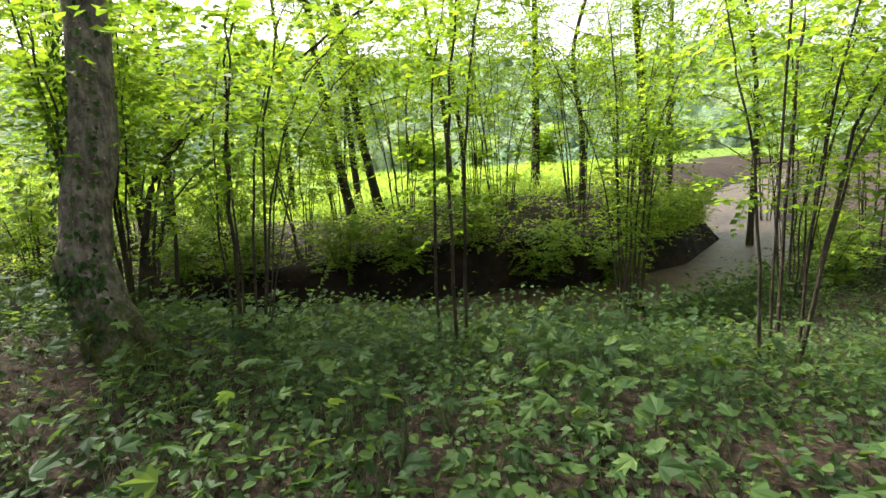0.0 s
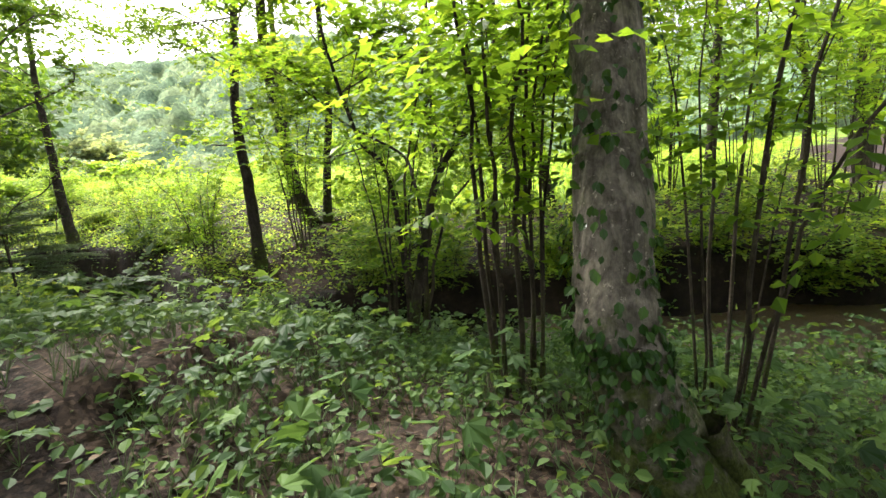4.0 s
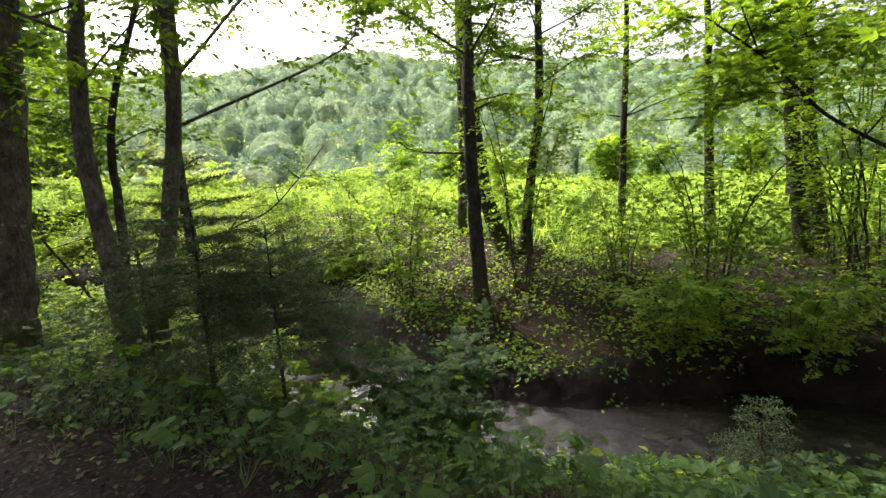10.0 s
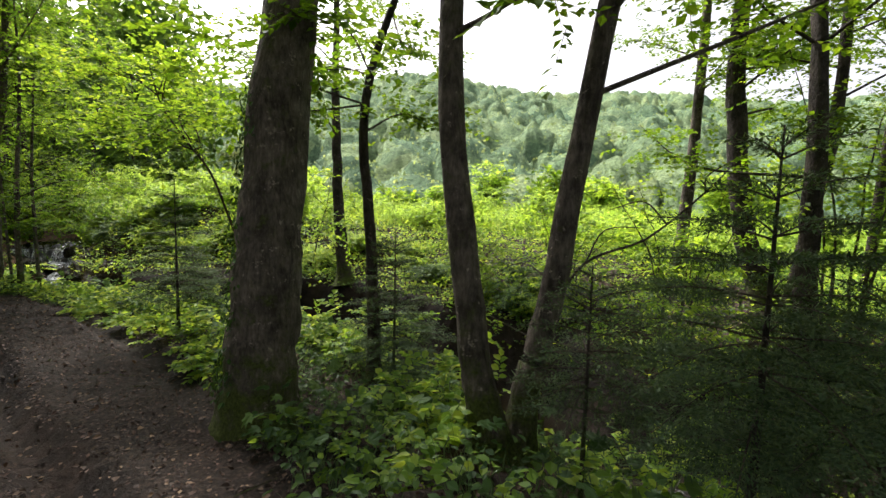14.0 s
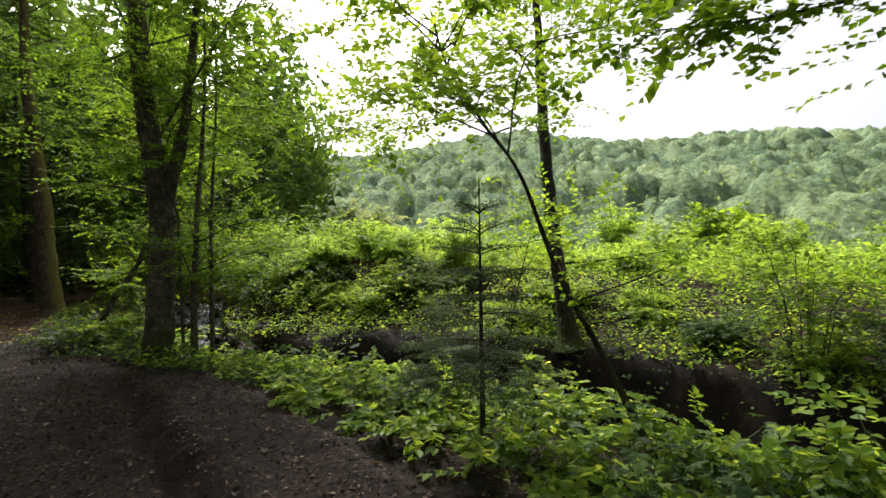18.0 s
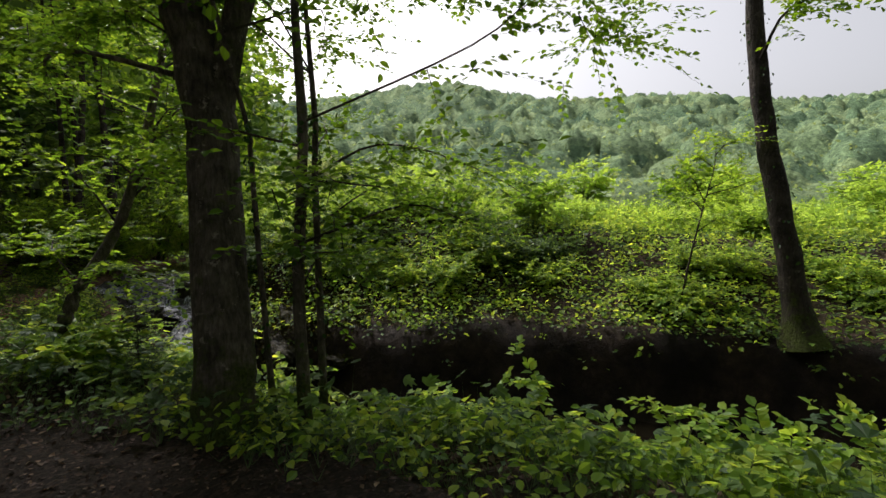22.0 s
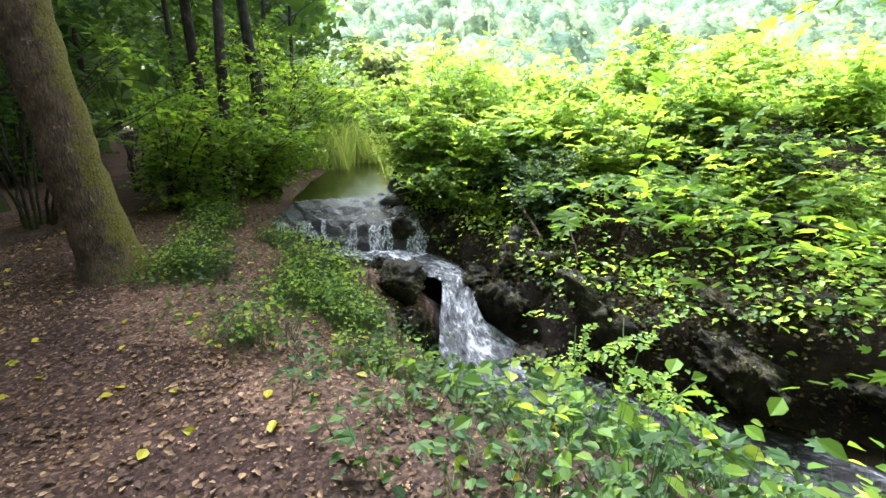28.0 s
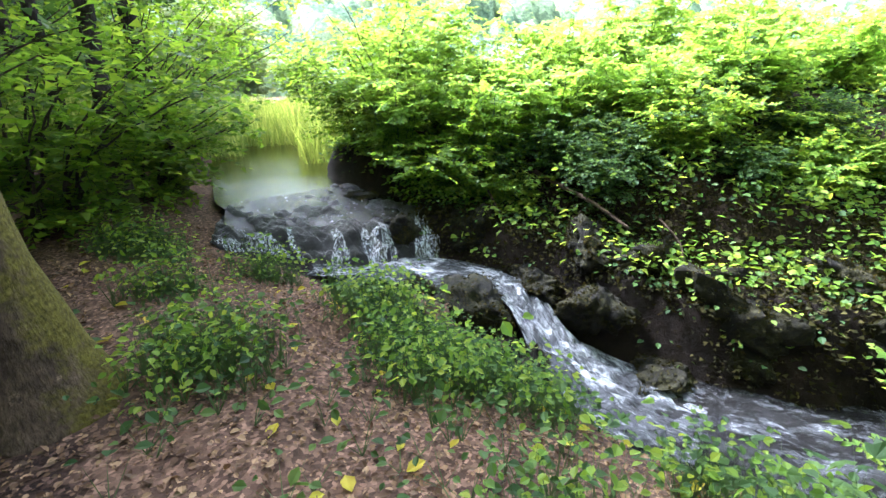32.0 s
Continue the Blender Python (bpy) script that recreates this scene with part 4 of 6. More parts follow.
for q, (P, r) in enumerate([([(-19.88, 16.94, 0.5), (-19.90, 16.94, 1.37), (-19.86, 16.94, 2.17), (-19.84, 16.94, 2.67)], 0.06), ([(-19.85, 17.30, 0.3), (-19.87, 17.28, 2.22), (-19.86, 17.28, 2.8)], 0.04), ([(-20.18, 17.06, 0.5), (-20.27, 17.05, 1.65), (-20.31, 17.05, 2.47), (-20.34, 17.04, 2.74)], 0.03)]):
    t_ = tree("beech_sapling", "slender grey beech sapling beside the twin beech", P, r, 6.5, M_BARK, M_BEECH, 13, (0.16, 1.5), 0.065, 8, shape=LEAF, seed=40 + q, flare=1.2, group="beech saplings", sides=8,
              boughs=[[(-19.86, 16.94, 2.2), (-19.3, 17.6, 2.6), (-18.4, 18.9, 2.45), (-17.65, 20.09, 2.12)]] if q == 0 else ())
    ivy_on(t_, P, r, 60, 60 + q, 0.05)
BOUGHS = [[(-22.75, 18.0, 1.3), (-23.2, 18.2, 1.6), (-23.85, 18.9, 1.75)],
          [(-22.48, 18.27, 1.9), (-22.9, 18.3, 2.4), (-23.4, 18.5, 2.65)], [(-22.6, 18.1, 1.5), (-22.3, 17.9, 1.5), (-22.0, 17.8, 1.3)], [(-22.4, 18.4, 2.3), (-22.0, 18.3, 2.6), (-21.6, 18.2, 2.6)]]
tree("alder_tree", "curved dark tree leaning over the cascade with a mossy foot", [(-22.98, 17.6, 0.4), (-22.83, 17.85, 0.81), (-22.75, 18.0, 1.2), (-22.48, 18.27, 1.86), (-22.32, 18.5, 2.71), (-22.25, 18.55, 3.1)], 0.068, 7, M_BARK, M_HAZEL, 20, (0.24, 1.5), 0.065, 6, seed=50, shape=MAPLE, flare=1.8,
     boughs=BOUGHS)
tree("hazel_sapling", "thin arching sapling on the brookside", [(-13.36, 15.17, 0.2), (-13.88, 15.04, 1.03), (-14.21, 14.96, 1.67), (-14.54, 14.87, 2.6), (-14.83, 14.79, 3.04)], 0.035, 4.2, M_TWIG, M_HAZEL, 18, (0.3, 1.4), 0.07, 7, seed=51, flare=1.2, shape=LEAF, sides=8)
tree("beech_sapling", "thin leaning sapling on the far bank slope", [(-15.27, 21.07, 0.3), (-15.1, 21.1, 1.2), (-14.85, 21.15, 2.2)], 0.022, 2.8, M_TWIG, M_HAZEL, 9, (0.45, 0.7), 0.06, 6, seed=55, flare=1.2, sides=6, spray_len=0.35)
tree("hazel_sapling", "slanting half-bare branch rising from the bank", [(-10.0, 12.3, 0.9), (-9.81, 12.28, 1.54), (-9.09, 12.34, 2.01), (-8.6, 12.34, 2.46), (-8.29, 12.37, 2.82)], 0.028, 2.9, M_TWIG, M_HAZEL, 8, (0.4, 0.8), 0.05, 2, seed=56, flare=1.1, sides=7, spray_len=0.4)
PALE = [(-28.48, 21.06, 0.46), (-28.65, 21.03, 1.42), (-28.73, 21.0, 2.2), (-28.81, 20.99, 3.0), (-28.93, 20.97, 4.2)]
tree("sycamore_tree", "leaning smooth tan trunk with yellow-green moss by the path", PALE, 0.275, 12, M_BARK_MOSSY, M_BEECH, 9, (0.5, 2.6), 0.08, 8, seed=52, flare=1.4, sides=20)
# dark wood on the far side of the path and upstream
wood_rng = np.random.default_rng(77)
spots = [(-29.55, 25.15), (-30.36, 26.04), (-29.37, 26.64), (-32.73, 23.43), (-31.59, 27.91), (-34.80, 26.41), (-33.80, 30.38), (-36.84, 22.41), (-32.75, 33.33), (-38.83, 28.38), (-36.31, 35.35), (-25.24, 14.62), (-31.33, 20.47), (-34.36, 18.93), (-29.90, 15.65), (-40.85, 24.39), (-42.85, 31.36), (-37.87, 17.40), (-44.87, 20.37), (-33.28, 37.32), (-47, 27), (-42, 36), (-50, 33), (-26, 10), (-33, 11), (-40, 13), (-22, 8.5), (-24.3, 13.0), (-27, 15.0), (-29.5, 17.5), (-25.5, 11.5), (-31, 19.2), (-32.2, 21.6), (-33.5, 22.6), (-21.5, 11.2)]
for q, (x, y) in enumerate(spots):
    h = wood_rng.uniform(11, 16) * (1 if y < 22 else 0.75)
    lx, ly = wood_rng.normal(0, 0.35, 2)
    # trees by the pool get brighter hazel leaves in place of more light
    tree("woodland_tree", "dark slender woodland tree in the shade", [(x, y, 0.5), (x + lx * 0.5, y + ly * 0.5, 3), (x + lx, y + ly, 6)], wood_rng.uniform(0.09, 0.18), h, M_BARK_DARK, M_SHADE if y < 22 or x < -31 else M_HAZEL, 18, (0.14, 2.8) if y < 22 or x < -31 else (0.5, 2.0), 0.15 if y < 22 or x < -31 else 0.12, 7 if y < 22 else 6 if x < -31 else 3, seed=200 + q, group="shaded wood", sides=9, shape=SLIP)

# tall unseen trees added uphill of the path: their crowns roof and shade it
for q, (s_, off) in enumerate([(-3.5, 4.2), (2.5, 4.6), (8.0, 4.4), (12.0, 3.6), (15.0, 3.6), (18.5, 4.2), (22.5, 4.6)]):
    d_ = np.array([-0.84, 0.54])
    x, y = np.array([0.5, 0.7]) + d_ * s_ * 1.02 + np.array([-0.54, -0.84]) * off
    tree("woodland_tree", "tall shady tree on the uphill side of the path", [(x, y, 0.3), (x + 0.2, y + 0.3, 4), (x + 0.5, y + 0.8, 8)], 0.2, 14, M_BARK_DARK, M_SHADE, 16, (0.5, 4.2), 0.25, 6, seed=300 + q, shape=SLIP, group="shady path-side trees", spray_len=0.9)

for q, (x, y, h) in enumerate([(8.8, 14.9, 11), (13.2, 12.4, 11), (5.4, 17.6, 12), (11.4, 6.2, 9)]):
    tree("hornbeam_tree", "leafy hornbeam with spreading layered boughs by the brook", [(x, y, 0.2), (x + 0.1, y, 2.5), (x - 0.1, y + 0.1, 5)], 0.1, h, M_BARK_DARK, M_HAZEL, 26, (0.2, 3.3), 0.11, 9, seed=330 + q, group="downstream hornbeams", spray_len=0.7)

# ---- shrubs ----
shrub("hazel_bush", "many-stemmed hazel behind the hornbeam", (-0.41, 5.46), 9, 2.1, 4.6, M_HAZEL, seed=1, spray_n=8, lean=(0.9, 0.4), group="hazels", r=0.014, bare=0.42)
shrub("hazel_bush", "tall hazel on the near bank", (1.67, 5.44), 3, 0.5, 4.6, M_HAZEL, seed=2, spray_n=14, lean=(0.5, 0), group="hazels", r=0.02)
shrub("hazel_bush", "arching hazel by the water", (6.00, 8.34), 10, 2.3, 6.4, M_HAZEL, seed=3, spray_n=13, lean=(0.9, 0), group="hazels", r=0.022, bare=0.3)
shrub("hazel_bush", "dark slanting hazel near the path", (4.61, 4.06), 6, 1.4, 5.4, M_HAZEL, seed=4, spray_n=13, lean=(0.7, 0), group="hazels", r=0.02, bare=0.35)
for q, (x, y, hh, sp) in enumerate([(-0.29, 12.51, 4.5, 2.0), (2.26, 12.21, 6.4, 2.2), (4.71, 11.83, 6.6, 2.2), (7.12, 12.24, 7, 2.3), (9.62, 13.73, 7, 2.4), (0.71, 14.21, 6.4, 2.3), (-2.16, 13.69, 3.5, 1.8), (12.12, 16.23, 8, 2.5), (5.01, 15.12, 7.5, 2.4), (16.17, 10.28, 8, 2.5), (14.19, 7.31, 7, 2.5), (9.24, 4.87, 5.5, 2.0), (18.14, 16.25, 9, 3), (11.6, 7.9, 6.8, 2.4), (8.6, 7.2, 6.2, 2.0)]):
    shrub("hazel_bush", "bright many-stemmed hazel on the far bank", (x, y), 10, sp, hh, M_HAZEL, seed=10 + q, spray_n=10, group="far-bank hazels", spray_len=0.6, r=0.018, bare=0.32, shape=SIMPLE, leaf=0.085)
shrub("maple_bush", "field maple arching over the brook", (-2.43, 8.25), 8, 1.5, 3.6, M_HAZEL, seed=30, spray_n=6, lean=(0.9, 0.2), r=0.026, shape=SIMPLE, bare=0.3)
tree("field_maple", "slanting field maple limb over the brook", [(-2.43, 8.16, 0.04), (-2.13, 8.12, 1.05), (-1.84, 8.10, 1.87), (-1.26, 8.05, 2.46), (-0.55, 7.98, 3.01), (0.30, 7.91, 3.33)], 0.065, 4.6, M_BARK_DARK, M_HAZEL, 12, (0.45, 1.6), 0.075, 9, seed=33, shape=MAPLE, flare=1.2, sides=9)
tree("field_maple", "arching field maple stem reaching over the water", [(-2.2, 8.9, -0.1), (-2.1, 9.3, 1.0), (-2.14, 9.6, 1.61), (-2.24, 10.2, 2.02), (-2.69, 10.4, 2.35), (-3.17, 10.48, 2.67), (-3.67, 10.55, 3.18), (-4.16, 10.6, 3.55)], 0.045, 4.4, M_BARK_DARK, M_HAZEL, 11, (0.5, 1.2), 0.075, 9, seed=34, shape=MAPLE, flare=1.2, sides=8)
tree("field_maple", "slim upright field maple stem by the brook", [(-2.35, 8.7, 0.2), (-2.47, 8.84, 1.64), (-2.76, 8.84, 2.19), (-2.93, 8.84, 2.74), (-3.07, 8.84, 3.46)], 0.045, 5.6, M_BARK_DARK, M_HAZEL, 12, (0.5, 1.4), 0.075, 9, seed=35, shape=MAPLE, flare=1.2, sides=8)
shrub("hazel_bush", "open arching hazel under the alders", (-5.1, 15.4), 7, 2.0, 4.6, M_HAZEL, 0.09, 13, seed=36, r=0.024, bare=0.3, group="far-bank hazels")
shrub("hazel_bush", "upright pale hazel canes by the path", (-1.68, 5.75), 9, 0.55, 3.8, M_HAZEL, seed=31, spray_n=8, lean=(0.15, 0), r=0.018, bare=0.4, group="hazels")
for q, (x, y, hh, sp, sn) in enumerate([(-7.56, 15.24, 2.6, 1.2, 8), (-3.01, 15.42, 2.0, 1.0, 8), (-8.85, 17.50, 2.2, 1.1, 9), (-10.70, 18.54, 2.0, 1.0, 8)]):
    shrub("hazel_bush", "small open bush on the far bank", (x, y), 7, sp, hh, M_HAZEL, seed=50 + q, spray_n=sn, group="small far-bank bushes", r=0.015)
for q, (x, y) in enumerate([(-1.6, 12.3), (0.6, 11.6), (2.0, 11.2), (3.6, 11.0), (5.2, 10.6), (7.0, 10.5), (8.6, 11.4), (-3.2, 13.0), (9.6, 11.9), (10.8, 12.9), (12.2, 14.0), (13.6, 15.2), (10.6, 8.0), (12.0, 9.3), (13.6, 10.6), (15.2, 11.8)]):
    shrub("hazel_bush", "low bright bush hanging over the brook's far edge", (x, y), 9, 0.9, 1.5, M_BRAMBLE, 0.095, 7, seed=120 + q, r=0.01, bare=0.05, group="brook-edge bushes", shape=SLIP, lean=(0, -0.45), spray_len=0.35)
top_rng = np.random.default_rng(5)
tops = [(-25.2, 27.2, 2.2, 1.3), (-25.9, 26.2, 1.5, 0.9), (-24.2, 26.6, 1.6, 1.1), (-17.2, 24.8, 1.4, 0.9), (-10.6, 28.9, 1.7, 1.1), (-8.0, 26.3, 1.5, 1.0), (-24.6, 25.4, 1.2, 0.9), (-23.6, 25.2, 1.1, 0.9), (-22.6, 24.6, 1.1, 0.9), (-21.4, 24.2, 1.2, 1.0), (-23.0, 26.2, 1.5, 1.0), (-21.8, 26.0, 1.6, 1.1), (-20.4, 25.4, 1.3, 1.0), (-19.2, 24.6, 1.1, 0.9)]
for k in range(26):
    x = top_rng.uniform(-25, -2)
    y = np.interp(x, [-25, -20, -14, -8, -2], [25.5, 24.5, 23.5, 21.5, 18.5]) + top_rng.uniform(0, 5)
    tops.append((x, y, top_rng.uniform(0.4, 0.85), top_rng.uniform(0.5, 1.0)))
for q, (x, y, hh, sp) in enumerate(tops):
    shrub("nettle_bush", "bright green uneven clump of nettles and herbs on the bank top", (x, y), 9 if q > 13 else 16, sp, hh, M_GRASS, seed=70 + q, spray_n=7, group="bank-top clumps", r=0.01, leaf=0.085, bare=0.1, spray_len=0.3, mat=M_STEM)
for q, (x, y, hh, sp) in enumerate([(-30.08, 27.42, 3.0, 1.5), (-30.37, 29.68, 3.2, 1.7), (-30.89, 32.11, 3.4, 1.8), (-31.74, 25.63, 2.4, 1.4), (-31.19, 35.29, 3.6, 2.0), (-33.30, 28.90, 3.5, 1.8), (-29.66, 26.04, 1.6, 1.0), (-29.9, 24.2, 1.9, 1.1), (-31.2, 22.8, 2.6, 1.5), (-32.6, 21.4, 3.0, 1.7)]):
    shrub("hazel_bush", "dense leafy bush overhanging the pool", (x, y), 14, sp, hh, M_HAZEL, seed=90 + q, spray_n=8, group="pool-side bushes", bare=0.08, lean=(1.0, -0.3), leaf=0.11, shape=SLIP)

# ---- young spruces ----
spruce("spruce", "dark young spruce between path and brook", (-9.2, 10.5), 2.45, 0.95, 1, 0.44, density=1.0)
spruce("spruce", "dark young spruce leaning to the brook", (-8.55, 10.55), 2.05, 1.2, 2, 0.46, density=1.0)
spruce("spruce", "dark broad young spruce at the bank", (-9.95, 10.85), 1.5, 0.55, 3, 0.45, density=0.7)
spruce("spruce", "tiny spruce at the water's edge", (-4.32, 9.6), 1.1, 0.42, 4, 0.4, density=0.8)
spruce("spruce", "sparse thin young spruce on the bank", (-14.85, 14.45), 2.3, 0.75, 5, 0.3, density=0.75)
spruce("spruce", "bushy little spruce on the bank", (-15.55, 15.93), 1.2, 0.7, 6, 0.12)
spruce("spruce", "pale young spruce below the stout tree", (-11.5, 13.3), 1.85, 0.7, 7, 0.2)
spruce("spruce", "tiny spruce under the curved tree", (-22.02, 17.89), 0.8, 0.35, 8, 0.2)

shrub("hazel_bush", "tall bright bush on the bank beside the pool", (-25.9, 26.9), 12, 1.1, 2.3, M_GRASS, 0.1, 7, seed=97, bare=0.1, r=0.014, group="pool-side bushes")
shrub("willow_sapling", "slim sapling among the reeds", (-27.7, 36.2), 4, 0.7, 3.6, M_BRAMBLE, 0.09, 6, seed=98, bare=0.4, r=0.02)
shrub("maple_sapling", "young broad-leaved maple at the brook's edge", (-7.2, 10.4), 6, 0.7, 1.5, M_HERB, 0.1, 6, seed=710, r=0.01, shape=MAPLE, bare=0.3, group="near-bank saplings", spray_len=0.35)
shrub("hazel_bush", "dense dark-based bush hanging over the pool's bank", (-26.3, 27.7), 16, 1.2, 1.7, M_HAZEL, 0.09, 8, seed=99, bare=0.05, r=0.012, lean=(-0.5, -0.3), group="pool-side bushes")
shrub("hazel_bush", "bush hanging over the bank beside the fall", (-25.2, 25.6), 14, 0.9, 1.0, M_HAZEL, 0.08, 7, seed=100, bare=0.05, r=0.01, lean=(-0.3, -0.4), group="pool-side bushes")
# leafy sprays along the near bank
for q, (x, y, h, sp, lf) in enumerate([(-22.0, 18.5, 0.5, 0.5, 0.085), (-21.1, 18.3, 0.7, 0.7, 0.085), (-20.2, 18.0, 0.8, 0.7, 0.08), (-18.6, 17.5, 0.8, 0.7, 0.085), (-17.2, 17.0, 0.7, 0.7, 0.085), (-15.9, 16.6, 0.7, 0.6, 0.085), (-14.6, 15.9, 0.9, 0.7, 0.085), (-13.2, 15.0, 0.9, 0.7, 0.085), (-12.0, 14.2, 0.8, 0.6, 0.08), (-22.6, 17.7, 0.5, 0.35, 0.08), (-11.1, 11.0, 0.5, 0.2, 0.085), (-10.65, 10.75, 0.45, 0.2, 0.09), (-11.75, 11.45, 0.45, 0.2, 0.08), (-10.1, 10.6, 0.4, 0.2, 0.085), (-9.35, 11.5, 0.7, 0.5, 0.08), (-8.75, 11.3, 0.6, 0.45, 0.08), (-10.9, 12.2, 0.6, 0.5, 0.08), (-16.9, 15.4, 0.45, 0.5, 0.08), (-15.6, 14.9, 0.45, 0.5, 0.08), (-14.4, 14.2, 0.4, 0.5, 0.08), (-13.6, 13.5, 0.4, 0.5, 0.08), (-23.6, 19.9, 1.7, 0.6, 0.05), (-23.1, 19.5, 1.2, 0.5, 0.05)]):
    shrub("elder_bush", "low bright-leaved bush on the near bank", (x, y), 6 if sp > 0.3 else 2, sp * 1.15, h * (0.6 if -21.5 < x < -12 else 1.0), M_BRAMBLE, lf * 1.1, (2.8 if sp > 0.3 else 0.6) if lf > 0.06 else 1.6, seed=700 + q, r=0.008, shape=LEAF, bare=0.2, mat=M_STEM, group="near-bank bushes", spray_len=0.3)

under_rng = np.random.default_rng(8)
for q in range(26):
    x, y = under_rng.uniform(-42, -30.5), under_rng.uniform(15, 38)
    if q < 6:
        x, y = [(-34.5, 25.5), (-34.0, 20.5), (-35.6, 24.0), (-36.5, 22.0), (-31.0, 15.8), (-34.0, 17.0)][q]
    if nearest(np.array([[x, y]]), TRACK)[0][0] < 1.6:
        continue
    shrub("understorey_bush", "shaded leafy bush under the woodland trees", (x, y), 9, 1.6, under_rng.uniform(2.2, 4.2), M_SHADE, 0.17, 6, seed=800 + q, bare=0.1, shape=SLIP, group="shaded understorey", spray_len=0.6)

# ---- ground cover ----
M_LEAFDRY = leaf_material("dry russet leaves", (0.045, 0.026, 0.015), (0.13, 0.078, 0.046), (0.34, 0.23, 0.13), 0.1, 0.7, patch=3.0)

def sample(n, x0, x1, y0, y1, keep, seed):
    global rng
    rng = np.random.default_rng(seed)
    XY = np.column_stack([rng.uniform(x0, x1, n), rng.uniform(y0, y1, n)])
    z, zone, f = land(XY)
    k = keep(XY, z, f)
    k = rng.uniform(0, 1, n) < k
    return np.column_stack([XY, z])[k], {q: v[k] for q, v in f.items()}


BARE = np.array([(5, 0.2), (-3, 0.35), (-6, 0.75), (-9, 0.8), (-11.5, 1.4), (-13.5, 2.1), (-15, 2.5), (-17, 2.3), (-19, 2.0), (-21.5, 1.35), (-24, 0.75), (-26, 0.9), (-30, 0.9)])[::-1]


def cover(XY, z, f):
    """How thick plants stand on the path side: none on the trodden strip, thick between it and the brook."""
    lim = np.interp(XY[:, 0], BARE[:, 0], BARE[:, 1])
    c = step((f["p"] - lim + 0.15 * wob(XY[:, 0], XY[:, 1], 3.1)) / 0.5)
    c = np.where(f["sp"] > 0, step((f["p"] - 1.3) / 1.5) * 0.2, c)
    c = c * (f["sb"] > 0) * (f["a"] > 0.05)
    patch = 0.55 + 0.45 * wob(XY[:, 0], XY[:, 1], 1.9, 1.0)
    return np.clip(c * (0.3 + 0.7 * patch), 0, 1)


def herbs(name, label, P, hgt, size, mat, shape, per=(3, 7), stemmat=M_STEM, spread_r=0.12, flat=0.5):
    """Leafy little plants: several leaves on thin stalks from each foot."""
    k = rng.integers(per[0], per[1], len(P))
    i = np.repeat(np.arange(len(P)), k)
    n = len(i)
    h = hgt[i] * rng.uniform(0.45, 1.1, n)
    th = rng.uniform(0, 6.28, n)
    out = np.column_stack([np.cos(th), np.sin(th)]) * (spread_r * rng.uniform(0.3, 1.3, n))[:, None]
    tip = P[i] + np.column_stack([out, h])
    b = Buf()
    ax = np.column_stack([out / spread_r, rng.normal(-0.12, 0.25, n)])
    scatter(b, shape, tip, ax, np.column_stack([rng.normal(0, flat, (n, 2)), np.ones(n)]), size * rng.uniform(0.6, 1.35, n))
    ob = tagged(new(name, b.data(name, [mat])), label, "plants", kind="stuff")
    if stemmat is None:
        return ob
    s = Buf()
    f = P[i] * 1.0
    w = 0.003
    V = np.stack([f + [w, 0, 0], f - [w, 0, 0], tip], 1).reshape(-1, 3)
    s.add(V, None, np.arange(3 * n).reshape(-1, 3))
    part("stalks", s.data("stalks", [stemmat]), ob)
    return ob


def mound(XY, z, g):
    """Clumps of fresh herbs between the path's end and the chute."""
    k = np.zeros(len(XY))
    for x, y, r in ((-26.25, 21.4, 0.62), (-26.6, 22.1, 0.5), (-25.9, 20.9, 0.3), (-27.75, 21.25, 0.38), (-28.3, 22.4, 0.3), (-27.7, 23.3, 0.3), (-26.3, 19.75, 0.25), (-25.3, 19.9, 0.28), (-28.9, 23.6, 0.4)):
        k = np.maximum(k, step((r - np.hypot(XY[:, 0] - x, XY[:, 1] - y)) / 0.5 + 0.3) * 0.7)
    return k * (g["a"] > 0.1) * (g["sb"] > 0)


P, f = sample(11000, -30, -24, 18.5, 24.5, mound, 360)
herbs("undergrowth", "fresh green herbs in clumps beside the waterfall", P, rng.uniform(0.08, 0.42, len(P)), 0.04, M_HERB, LEAF, (4, 8))
P, f = sample(15000, -30, -24, 18.5, 24.5, mound, 361)
herbs("undergrowth", "yellow-green young plants beside the waterfall", P, rng.uniform(0.12, 0.45, len(P)), 0.047, M_BRAMBLE, LEAF, (4, 7))

